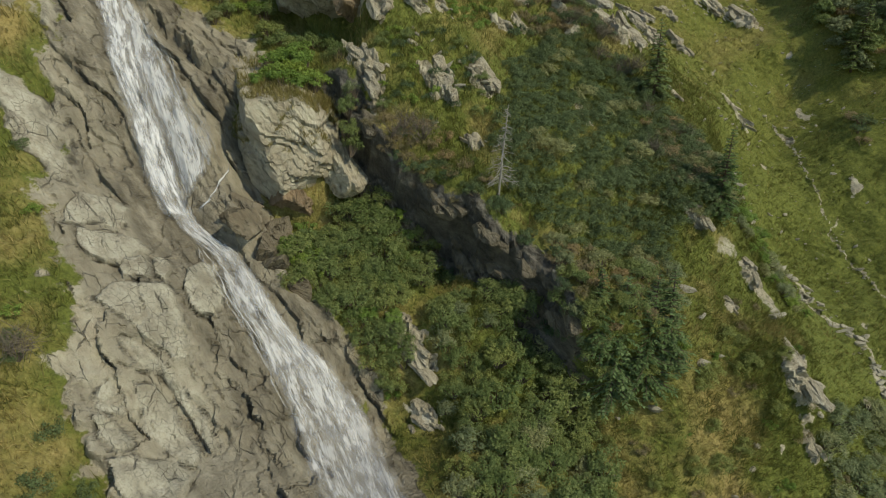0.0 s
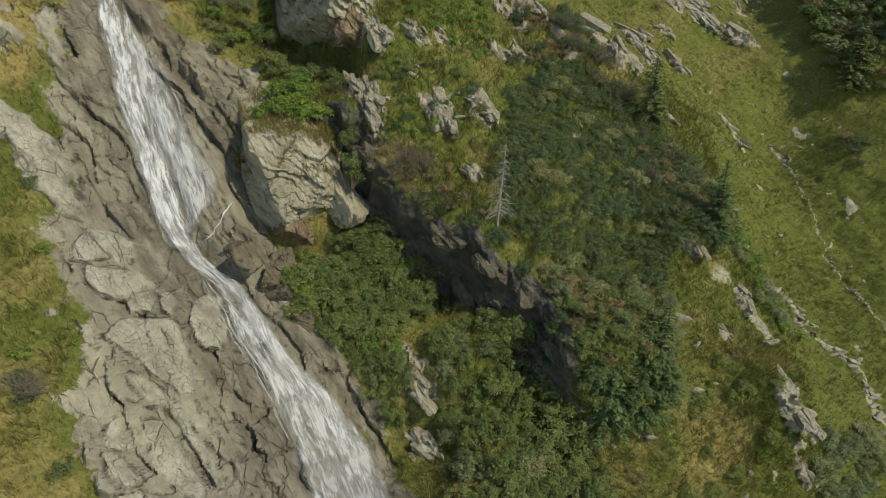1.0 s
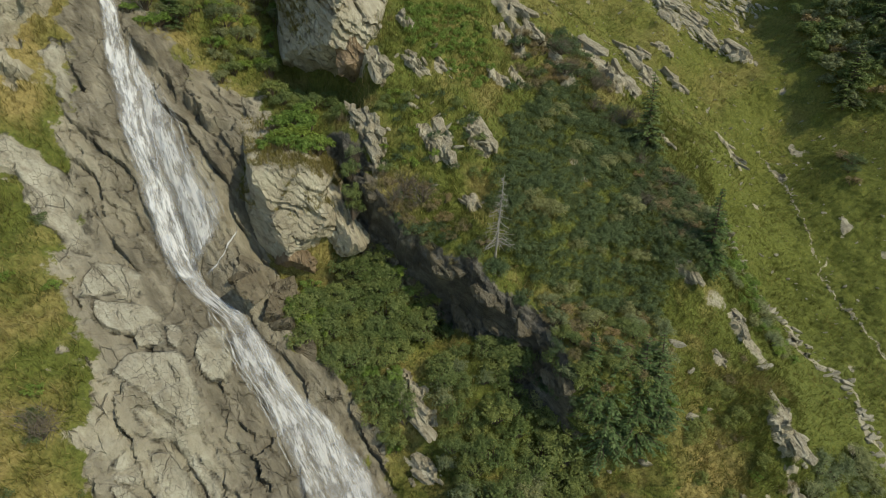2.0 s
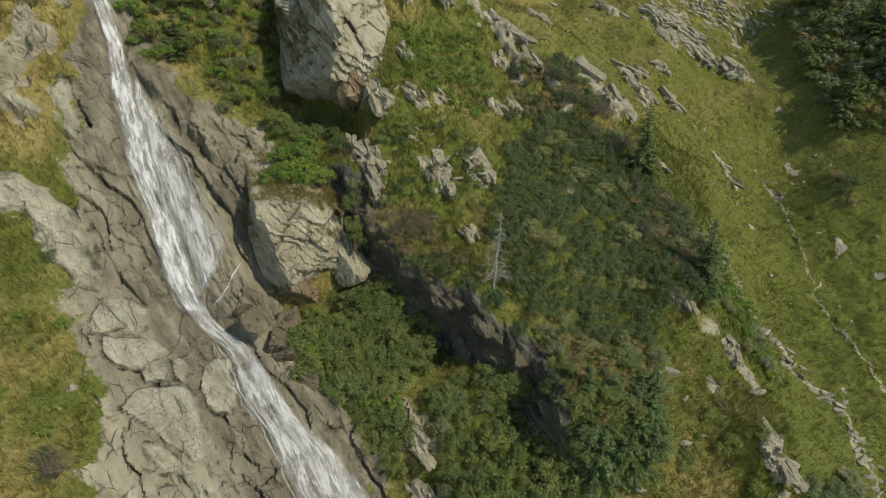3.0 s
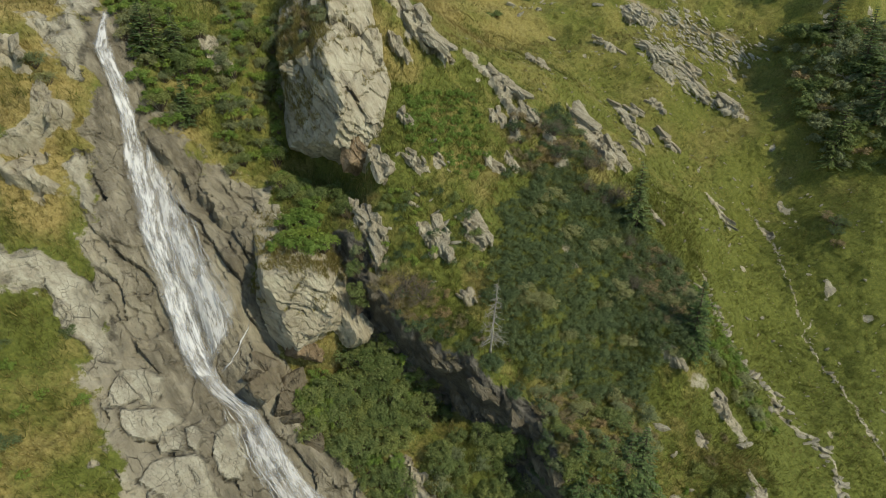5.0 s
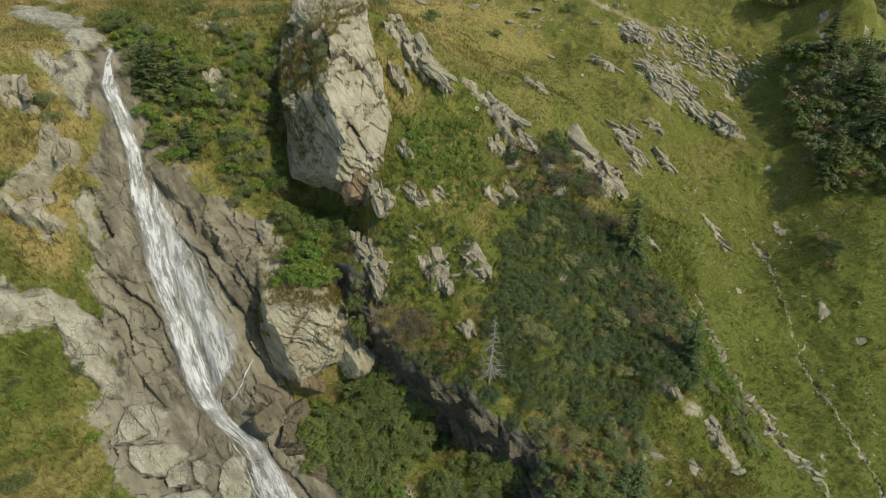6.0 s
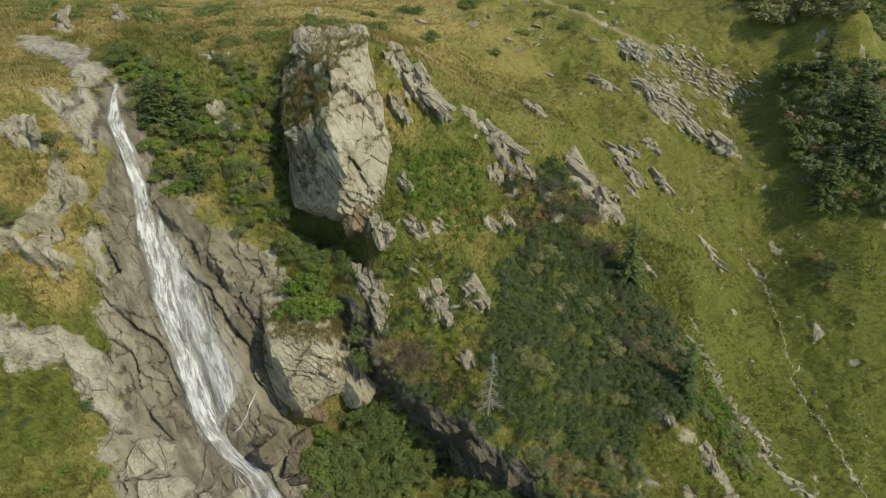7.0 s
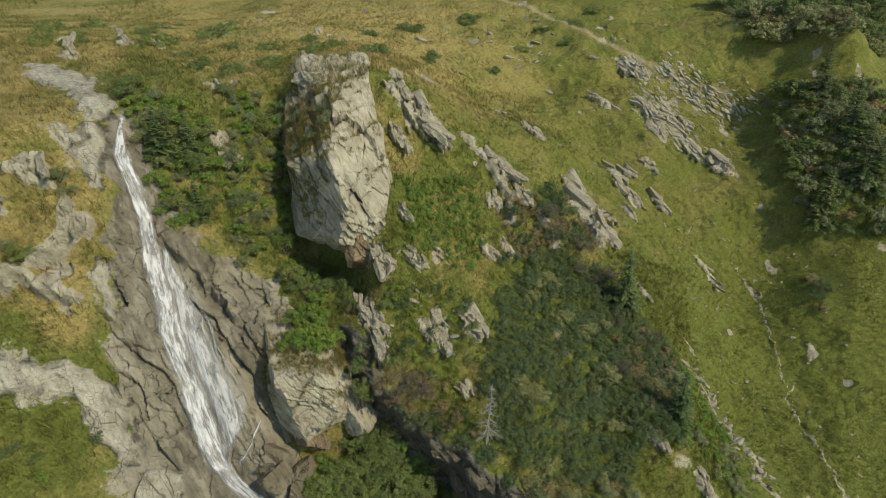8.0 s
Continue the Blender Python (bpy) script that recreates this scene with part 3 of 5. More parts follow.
def make_ground():
    m, tree, shader = material("hillside", 0.9, 0.2)
    colour, grain, broken = rock_colour(tree)
    pale = ramp(tree, noise_at(tree, 0.9, 8, 0.68, DIP), (0.3, (0.235, 0.218, 0.168)), (0.5, (0.405, 0.381, 0.298)), (0.72, (0.52, 0.496, 0.40)))
    pale = mix(tree, maths(tree, "MULTIPLY", broken, 0.7), pale, (0.06, 0.055, 0.045))
    pale = mix(tree, ramp(tree, noise_at(tree, 0.7, 6, 0.65), (0.5, (0.0,)), (0.64, (0.7,))), pale, (0.24, 0.21, 0.155))
    pale = mix(tree, ramp(tree, noise_at(tree, 4.5, 7, 0.75), (0.50, (0.0,)), (0.66, (0.6,))), pale, (0.15, 0.14, 0.105))
    chips = joints(tree, 2.0, 0.05, (DIP[0], (1.6, 1.0, 1.2)))
    pale = mix(tree, maths(tree, "MULTIPLY", chips, ramp(tree, noise_at(tree, 0.8, 4, 0.6), (0.46, (0.0,)), (0.58, (0.75,)))), pale, (0.07, 0.062, 0.048))
    colour = mix(tree, layer(tree, "pale"), colour, pale)
    wet = layer(tree, "wet")
    soaked = ramp(tree, noise_at(tree, 1.1, 7, 0.7, DIP), (0.3, (0.066, 0.058, 0.042)), (0.5, (0.180, 0.160, 0.118)), (0.7, (0.33, 0.30, 0.23)))
    soaked = mix(tree, maths(tree, "MULTIPLY", broken, 0.6), soaked, (0.02, 0.018, 0.015))
    colour = mix(tree, wet, colour, soaked)
    # dark rock of the step, with the shade of its face painted in
    shaded_rock = ramp(tree, noise_at(tree, 1.6, 7, 0.7, DIP), (0.32, (0.034, 0.032, 0.027)), (0.5, (0.092, 0.086, 0.073)), (0.7, (0.20, 0.188, 0.158)))
    colour = mix(tree, layer(tree, "gully"), colour, shaded_rock)
    # turf: green, olive and straw
    patches = noise_at(tree, 0.55, 6, 0.62)
    tufts = noise_at(tree, 3.2, 6, 0.75)
    green = ramp(tree, tufts, (0.28, (0.055, 0.068, 0.017)), (0.5, (0.118, 0.138, 0.030)), (0.7, (0.19, 0.205, 0.050)))
    straw = ramp(tree, tufts, (0.28, (0.14, 0.110, 0.040)), (0.5, (0.30, 0.240, 0.088)), (0.72, (0.42, 0.340, 0.148)))
    amount = maths(tree, "ADD", layer(tree, "dry"), maths(tree, "MULTIPLY", maths(tree, "SUBTRACT", patches, 0.5), 1.3))
    turf = mix(tree, ramp(tree, amount, (0.15, (0.0,)), (0.85, (1.0,))), green, straw)
    olive = ramp(tree, tufts, (0.3, (0.076, 0.085, 0.020)), (0.5, (0.146, 0.156, 0.034)), (0.7, (0.220, 0.224, 0.056)))
    turf = mix(tree, maths(tree, "MULTIPLY", layer(tree, "meadow"), 0.6), turf, olive)
    turf = mix(tree, layer(tree, "path"), turf, (0.30, 0.25, 0.15))
    edge = maths(tree, "ADD", layer(tree, "rock"), maths(tree, "MULTIPLY", maths(tree, "SUBTRACT", noise_at(tree, 1.8, 8, 0.75), 0.5), 1.3))
    stone = ramp(tree, edge, (0.42, (0.0,)), (0.56, (1.0,)))
    tree.links.new(mix(tree, stone, turf, colour), shader.inputs["Base Color"])
    shine = mix(tree, maths(tree, "MULTIPLY", wet, stone), (0.92, 0.92, 0.92), (0.34, 0.34, 0.34))
    tree.links.new(shine, shader.inputs["Roughness"])
    fine = maths(tree, "ADD", grain, maths(tree, "MULTIPLY", noise_at(tree, 6, 6, 0.7), 0.6))
    bumped(tree, shader, maths(tree, "SUBTRACT", fine, maths(tree, "MULTIPLY", broken, stone)), 1.0, 0.32)
    return m


def make_leaf(name, dark, light, sheen=0.25, through=0.3):
    """Leaves: colour varies from leaf to leaf and from plant to plant; some light shines through."""
    m, tree, shader = material(name, 0.55, sheen)
    pick = tree.nodes.new("ShaderNodeNewGeometry").outputs["Random Per Island"]
    whole = tree.nodes.new("ShaderNodeObjectInfo").outputs["Random"]
    colour = ramp(tree, pick, (0.0, dark), (1.0, light))
    shift = ramp(tree, whole, (0.0, (0.75, 0.8, 0.7)), (0.5, (1.0, 1.0, 1.0)), (1.0, (1.25, 1.12, 0.95)))
    colour = mix(tree, 1.0, colour, shift, "MULTIPLY")
    tree.links.new(colour, shader.inputs["Base Color"])
    glow = tree.nodes.new("ShaderNodeBsdfTranslucent")
    tree.links.new(colour, glow.inputs["Color"])
    both = node(tree, "ShaderNodeMixShader", Fac=through)
    tree.links.new(shader.outputs[0], both.inputs[1])
    tree.links.new(glow.outputs[0], both.inputs[2])
    tree.links.new(both.outputs[0], tree.nodes["Material Output"].inputs["Surface"])
    return m


def make_bark(name, colour):
    m, tree, shader = material(name, 0.9, 0.2)
    grain = noise_at(tree, 6, 6, 0.7, ((0, 0, 0), (1, 1, 4)))
    tree.links.new(ramp(tree, grain, (0.3, tuple(0.45 * c for c in colour)), (0.7, colour)), shader.inputs["Base Color"])
    bumped(tree, shader, grain, 0.8, 0.05)
    return m


def make_water():
    """White water: streaks of foam that let the wet rock through between them."""
    m, tree, shader = material("white_water", 0.45, 0.5)
    uv = tree.nodes.new("ShaderNodeCombineXYZ")
    tree.links.new(layer(tree, "across"), uv.inputs[0])
    tree.links.new(layer(tree, "down"), uv.inputs[1])
    broad = noise_at(tree, 1.0, 5, 0.6, ((0, 0, 0), (0.75, 2.6, 1)), uv.outputs[0])
    streaks = noise_at(tree, 1.0, 6, 0.65, ((0, 0, 0), (0.24, 1.7, 1)), uv.outputs[0])
    threads = noise_at(tree, 1.0, 5, 0.7, ((0, 0, 0), (0.08, 0.5, 1)), uv.outputs[0])
    cover = maths(tree, "ADD", maths(tree, "MULTIPLY", streaks, 1.3), maths(tree, "MULTIPLY", threads, 0.5))
    cover = maths(tree, "ADD", cover, maths(tree, "MULTIPLY", broad, 1.3))
    cover = maths(tree, "ADD", cover, maths(tree, "SUBTRACT", layer(tree, "body"), 1.75))
    opacity = ramp(tree, cover, (0.25, (0.0,)), (0.75, (0.40,)), (1.25, (1.0,)))
    tree.links.new(ramp(tree, cover, (0.3, (0.40, 0.41, 0.42)), (1.2, (0.66, 0.67, 0.68))), shader.inputs["Base Color"])
    opacity = maths(tree, "MULTIPLY", opacity, layer(tree, "dense"))
    tree.links.new(opacity, shader.inputs["Alpha"])
    bumped(tree, shader, cover, 0.5, 0.25)
    return m


def make_stone():
    """Loose pale stones, bleached and lichened."""
    m, tree, shader = material("pale_stone", 0.85, 0.25)
    whole = tree.nodes.new("ShaderNodeObjectInfo").outputs["Random"]
    grain = noise_at(tree, 3.5, 7, 0.7)
    colour = ramp(tree, grain, (0.3, (0.16, 0.15, 0.115)), (0.5, (0.30, 0.282, 0.22)), (0.72, (0.41, 0.39, 0.32)))
    colour = mix(tree, 1.0, colour, ramp(tree, whole, (0.0, (0.7, 0.7, 0.7)), (1.0, (1.05, 1.03, 0.98))), "MULTIPLY")
    tree.links.new(colour, shader.inputs["Base Color"])
    bumped(tree, shader, grain, 0.8, 0.12)
    return m


GROUND, ROCK, STONE, WATER = make_ground(), make_rock("schist"), make_stone(), make_water()
WET = make_rock("wet_schist", (0.46, 0.43, 0.40))
# schist darkened by tint: dark step rock plus the shade it lies in
DARK_SHADED = make_rock("dark_shaded_schist", (0.40, 0.385, 0.37))
RUSTY = make_rock("rusty_schist", (0.62, 0.50, 0.42))

# ---- the hillside: one sheet, fine where it is near, coarse towards the horizon ----
def steps(*legs):
    """Grid lines: legs of (start, end, step)."""
    return np.concatenate([np.arange(a, b, d) for a, b, d in legs] + [[legs[-1][1]]])


gx = steps((-2600, -300, 230), (-300, -70, 23), (-70, -46, 2), (-46, -36, 0.25), (-36, -2, 0.14), (-2, 12, 0.17), (12, 50, 0.26), (50, 80, 0.5), (80, 90, 2), (90, 300, 21), (300, 2600, 230))
gs = steps((-1800, -200, 200), (-200, -10, 19), (-10, 10, 2), (10, 58, 0.145), (58, 108, 0.27), (108, 132, 0.6), (132, 160, 2), (160, 300, 14), (300, 2600, 230))
XX, SS = np.meshgrid(gx, gs)
cover = surface(XX.ravel(), SS.ravel())
hh = cover.pop("h")
nx, ns = len(gx), len(gs)
corner = (np.arange(ns - 1)[:, None] * nx + np.arange(nx - 1)).ravel()
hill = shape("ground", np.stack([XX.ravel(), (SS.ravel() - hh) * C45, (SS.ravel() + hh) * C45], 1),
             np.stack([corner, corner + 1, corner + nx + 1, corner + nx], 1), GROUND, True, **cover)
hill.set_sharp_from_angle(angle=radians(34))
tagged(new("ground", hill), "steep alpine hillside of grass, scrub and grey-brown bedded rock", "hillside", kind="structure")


# ---- the waterfall ----
def curve_points(line, count):
    """Evenly spaced points along a smoothed line."""
    p = np.array(line, float)
    d = np.concatenate([[0], np.cumsum(np.hypot(*np.diff(p[:, :2], axis=0).T))])
    at = np.linspace(0, d[-1], count)
    out = np.stack([np.interp(at, d, p[:, i]) for i in range(p.shape[1])], 1)
    for _ in range(6):
        out[1:-1] = 0.25 * out[:-2] + 0.5 * out[1:-1] + 0.25 * out[2:]
    return out, at


def water_sheet(name, left, right, seed, lift=0.25, body=1.0, dense=0.8, count=260, width=41, fade=(3.0, 3.0)):
    """A sheet of falling water on the rock between two lines; fade: how sharply it thins out towards its left and right edge."""
    (a_, at), (b_, _) = curve_points(left, count), curve_points(right, count)
    a = np.linspace(0, 1, width)[None]
    wander = a + 0.07 * rough(at[:, None] * 0.45 + 0 * a, 0 * at[:, None] + a * 1.3, 3, seed) * np.sin(math.pi * np.clip(a, 0.12, 0.88))
    x, s = a_[:, :1] + (b_[:, :1] - a_[:, :1]) * wander, a_[:, 1:2] + (b_[:, 1:2] - a_[:, 1:2]) * wander
    full = surface(x.ravel(), s.ravel())["h"].reshape(x.shape)
    raw = full.copy()
    for _ in range(3):
        full[1:-1] = 0.25 * full[:-2] + 0.5 * full[1:-1] + 0.25 * full[2:]
    if width > 8:
        for _ in range(2):
            full[:, 1:-1] = np.maximum.reduce([full[:, :-2], full[:, 1:-1], full[:, 2:]])
            full[1:-1] = np.maximum(full[1:-1], 0.5 * full[:-2] + 0.5 * full[2:])
    reach = wander * np.hypot(b_[:, :1] - a_[:, :1], b_[:, 1:2] - a_[:, 1:2])
    h = full + lift + 0.22 * 4 * a * (1 - a) + 0.12 * rough(reach * 2.2, at[:, None] * 0.45 + 0 * a, 3, seed + 5)
    h = np.maximum(h, raw + 0.10)
    edge = np.clip(a * fade[0], 0, 1) * np.clip((1 - a) * fade[1], 0, 1)
    ends = np.clip(np.minimum(at, at[-1] - at) / 1.2, 0, 1)[:, None]
    layers = dict(dense=np.full(reach.size, dense), across=reach + 3 * seed, down=np.repeat(at[:, None], width, 1), body=body * (0.1 + 0.9 * edge) * ends)
    i = (np.arange(count - 1)[:, None] * width + np.arange(width - 1)).ravel()
    return shape(name, np.stack([x, (s - h) * C45, (s + h) * C45], 2).reshape(-1, 3),
                 np.stack([i, i + width, i + width + 1, i + 1], 1), WATER, True, **layers)


fall = tagged(new("waterfall"), "white waterfall sliding down wet brown rock in streaks", "waterfall", kind="structure")
# edges of the water: the core's left edge, its right edge, and the outer edge of the veil that fans out beside it
UPPER_LEFT = [(-31.9, 70.6), (-31.5, 67.5), (-31.2, 64.5), (-29.9, 61.9), (-28.8, 59.5), (-28.2, 56.9), (-27.3, 53.6), (-26.3, 51.0), (-25.5, 48.3), (-24.5, 45.9), (-23.6, 43.7), (-23.0, 41.6), (-22.0, 39.2), (-20.7, 37.0), (-19.6, 36.0)]
UPPER_MID = [(-31.4, 70.8), (-30.8, 67.8), (-29.7, 65.3), (-28.3, 62.7), (-27.4, 60.2), (-26.7, 57.5), (-25.5, 54.4), (-23.9, 51.7), (-22.8, 48.9), (-21.8, 46.3), (-20.9, 44.1), (-19.8, 41.8), (-19.0, 39.4), (-18.3, 37.2), (-17.9, 36.2)]
VEIL_LEFT = [(-27.0, 57.6), (-26.2, 54.4), (-24.9, 51.7), (-23.9, 48.9), (-22.9, 46.3), (-22.0, 44.1), (-20.9, 41.8), (-19.9, 39.4), (-19.0, 37.0)]
VEIL_RIGHT = [(-26.4, 57.8), (-25.4, 55.8), (-24.0, 53.9), (-22.6, 52.0), (-21.2, 50.0), (-19.8, 48.1), (-18.4, 46.2), (-17.3, 44.2), (-16.7, 41.4)]
LOWER_LEFT = [(-20.6, 38.4), (-20.0, 36.9), (-19.3, 35.9), (-17.9, 34.8), (-16.8, 34.0), (-15.3, 31.7), (-14.4, 29.6), (-13.1, 27.9), (-12.2, 26.0), (-11.4, 24.1), (-10.4, 22.4), (-9.6, 20.6), (-8.0, 17.7), (-5.0, 12.0)]
LOWER_RIGHT_EDGE = [(-18.6, 38.6), (-18.2, 37.2), (-17.7, 36.5), (-16.2, 35.3), (-14.5, 34.3), (-12.9, 32.3), (-11.5, 30.4), (-9.8, 28.5), (-7.6, 27.0), (-6.1, 25.4), (-4.8, 23.5), (-3.4, 21.3), (-1.7, 17.9), (2.0, 12.0)]
SIDE_LEFT = [(-16.72, 42.6), (-16.6, 41.4), (-16.9, 40.2), (-17.0, 39.2), (-17.5, 38.2), (-18.2, 37.6), (-19.0, 37.2)]
SIDE_RIGHT = [(-16.6, 42.6), (-16.46, 41.4), (-16.7, 40.1), (-16.8, 39.0), (-17.25, 37.95), (-17.9, 37.3), (-18.7, 36.9)]



def between(left, right, f, drift=0.0):
    """A line between two others, at the share f, that drifts to the right as it falls."""
    n = len(left) - 1
    return [(a[0] + (b[0] - a[0]) * (f + drift * i / n), a[1] + (b[1] - a[1]) * (f + drift * i / n)) for i, (a, b) in enumerate(zip(left, right))]


def thread(top, foot, half, seed, count=16):
    """The two edges of a thin, wavering thread of water."""
    r = np.random.RandomState(seed)
    u = np.linspace(0, 1, count)
    way = np.array(foot) - np.array(top)
    side = np.array([-way[1], way[0]]) / np.hypot(*way)
    sway = (0.5 * u * (1 - u) * r.uniform(-1, 1) + 0.10 * np.cumsum(r.normal(size=count)) / 2) * np.sin(math.pi * np.clip(u, 0, 0.8)) + 0.09 * r.normal(size=count)
    line = np.array(top) + u[:, None] * way + sway[:, None] * side
    wide = half * (0.6 + 0.8 * r.rand(count))[:, None] * side
    return (line + wide).tolist(), (line - wide).tolist()


part("upper_veil", water_sheet("upper_veil", VEIL_LEFT, VEIL_RIGHT, 1, 0.22, 1.16, 0.56, fade=(5.0, 2.2)), fall)
part("upper_fall", water_sheet("upper_fall", UPPER_LEFT, UPPER_MID, 4, 0.34, 1.04, 0.78, fade=(4.0, 3.2)), fall)
part("upper_core", water_sheet("upper_core", between(UPPER_LEFT, UPPER_MID, 0.15), between(UPPER_LEFT, UPPER_MID, 0.62), 6, 0.46, 1.04, 0.68, fade=(2.0, 2.0)), fall)
part("lower_veil", water_sheet("lower_veil", LOWER_LEFT, LOWER_RIGHT_EDGE, 2, 0.25, 1.02, 0.58, fade=(5.0, 6.0)), fall)
part("lower_fall", water_sheet("lower_fall", between(LOWER_LEFT, LOWER_RIGHT_EDGE, 0.22), between(LOWER_LEFT, LOWER_RIGHT_EDGE, 0.98), 5, 0.36, 0.98, 0.60, fade=(2.0, 3.0)), fall)
part("side_stream", water_sheet("side_stream", SIDE_LEFT, SIDE_RIGHT, 3, 0.12, 1.15, 0.7, 60, 9, (3.0, 3.0)), fall)
rng = np.random.RandomState(77)
for k in range(22):
    f, first = (k + rng.rand()) / 22, rng.uniform(0, 0.55)
    top = np.array([-26.6, 57.0]) + f * np.array([0.9, 0.0])
    foot = np.array([-19.2, 37.4]) + f * np.array([2.6, 4.6]) + rng.normal(size=2) * 0.2
    start = top + first * (foot - top)
    part("strand", water_sheet("strand", *thread(start.tolist(), foot.tolist(), rng.uniform(0.02, 0.05), 700 + k), 40 + k, 0.26, 1.15, rng.uniform(0.2, 0.5), 120, 5, (5.0, 5.0)), fall)
for k in range(16):
    f, i = rng.uniform(0.02, 0.6), rng.randint(3, 9)
    line = between(LOWER_LEFT, LOWER_RIGHT_EDGE, f, rng.uniform(-0.04, 0.06))
    part("strand", water_sheet("strand", *thread(line[i], line[min(i + rng.randint(3, 6), 13)], rng.uniform(0.03, 0.08), 740 + k), 70 + k, 0.38, 1.15, rng.uniform(0.2, 0.5), 120, 5, (5.0, 5.0)), fall)


# ---- rocks ----
def rock_mesh(name, size, seed, faces=16, level=4, jag=0.1, planes=(), about=1.0, skin_mat=None, beds=None):
    """A broken rock: flat cleaved faces, joints and a rough skin."""
    rng = np.random.RandomState(seed)
    bm = bmesh.new()
    bmesh.ops.create_icosphere(bm, subdivisions=level, radius=1.0)
    d = np.array([v.co[:] for v in bm.verts])
    f = np.array([[v.index for v in p.verts] for p in bm.faces])
    bm.free()
    n = rng.normal(size=(faces, 3))
    n /= np.linalg.norm(n, axis=1)[:, None]
    reach = about * (0.5 + 0.5 * rng.rand(faces))
    if len(planes):
        extra = np.array(planes, float)
        n = np.concatenate([n, extra[:, :3] / np.linalg.norm(extra[:, :3], axis=1)[:, None]])
        reach = np.concatenate([reach, extra[:, 3]])
    dots = d @ n.T
    r = np.min(np.where(dots > 0.08, reach / np.maximum(dots, 0.08), 99.0), axis=1)
    r = np.minimum(r, 1.5 * about)
    p = d * r[:, None] * np.array(size)
    u, v = 0.6 * p[:, 0] - 0.55 * p[:, 2] + 0.5 * p[:, 1], 0.6 * p[:, 0] + 0.75 * p[:, 2] - 0.3 * p[:, 1]
    m = float(np.mean(size)) * about
    big, small = beds or (0.42 * m, 0.17 * m)
    b1, j1, _ = slabs(u, v, big, jag * m, 2.4, seed)
    b2, j2, _ = slabs(u, v, small, 0.42 * jag * m, 2.4, seed + 30)
    cleft, j3, _ = slabs(0.8 * p[:, 2] + 0.3 * p[:, 0], 0.9 * p[:, 0] - 0.4 * p[:, 1] - 0.2 * p[:, 2], 1.5 * big, 0.6 * jag * m, 2.0, seed + 60)
    skin = b1 + b2 + cleft + 0.16 * jag * m * rough(u * 1.6 / big, v * 1.6 / big, 5, seed)
    return shape(name, p + d * skin[:, None], f, skin_mat or ROCK, False, joint=np.maximum(j1, 0.6 * j2))


def place(x, s, sink=0.0, turn=(0, 0, 0), scale=1.0):
    p = spot(x, s, -sink)[0]
    return pose(*p, *turn) @ Matrix.Diagonal((scale, scale, scale, 1))


boulder = tagged(new("boulder"), "huge pale grey bedded boulder beside the waterfall, grass on top", "boulder")
boulder.matrix_world = pose(-11.4, 51.6, 11.9)
block = part("main_block", rock_mesh("main_block", (1, 1, 1), 7, 0, 6, 0.062, [
    (0.18, -0.97, 0.12, 4.0), (0.95, -0.2, 0.2, 2.9), (0.7, -0.1, 0.7, 3.5), (0.6, -0.5, -0.6, 3.7), (-0.9, -0.4, 0.1, 4.8), (-0.62, -0.75, -0.22, 4.45),
    (-0.65, -0.45, -0.6, 5.2), (0, -0.3, -1, 4.9), (0, -0.35, 0.94, 4.7), (0, 1, 0, 4)], 6.6, beds=(1.7, 0.55)), boulder)
part("side_block", rock_mesh("side_block", (1.9, 2.0, 1.7), 8, 6, 5, 0.14), boulder).matrix_local = pose(2.9, -1.3, -1.6, 10, 20, 30)
part("underside", rock_mesh("underside", (1.7, 1.5, 1.3), 9, 8, 5, 0.10, skin_mat=RUSTY), boulder, "reddish brown overhanging foot").matrix_local = pose(-1.3, -2.6, -4.2, 0, 25, 20)

crag = tagged(new("crag"), "tall grey cliff crag with a sunlit face and a shadowed flank", "crag")
crag.matrix_world = pose(-10.6, 68, 29)
buttress = part("buttress", rock_mesh("buttress", (1, 1, 1), 12, 0, 7, 0.046, [
    (0.62, -0.49, 0.60, 6.35), (-0.745, -0.656, 0.12, 6.0), (-0.94, -0.33, 0.0, 5.8), (0.96, 0.0, 0.28, 5.3), (0.98, 0.1, -0.16, 4.9), (-0.35, -0.45, -0.82, 8.3), (-0.05, -0.3, 0.95, 8.5),
    (-0.67, -0.49, 0.566, 6.0), (0.1, -0.95, -0.2, 11.6), (0, 1, 0, 9)], 13.5, beds=(2.1, 0.65)), crag, "sunlit grey face")
part("ledge_block", rock_mesh("ledge_block", (1.2, 1.4, 1.7), 16, 9, 5, 0.12), crag).matrix_local = pose(-3.4, -4.0, 1.4, -20, -10, 30)
part("foot_block", rock_mesh("foot_block", (1.4, 1.7, 2.0), 19, 9, 5, 0.12, skin_mat=RUSTY), crag, "reddish brown overhang").matrix_local = pose(2.7, -10.2, -5.9, -15, 10, 10)
part("cap_block", rock_mesh("cap_block", (2.4, 2.2, 1.4), 15, 9, 5, 0.10), crag).matrix_local = pose(-3.8, 4.4, 8.9, -10, 0, 20)

def bedded(x, s, sink, turn, scale):
    """A pose that lies along the dip of the beds, sunk into the ground."""
    return Matrix.Translation(spot(x, s, -sink)[0]) @ BEDS.to_4x4() @ pose(0, 0, 0, 0, 0, turn) @ Matrix.Diagonal((*scale, 1))


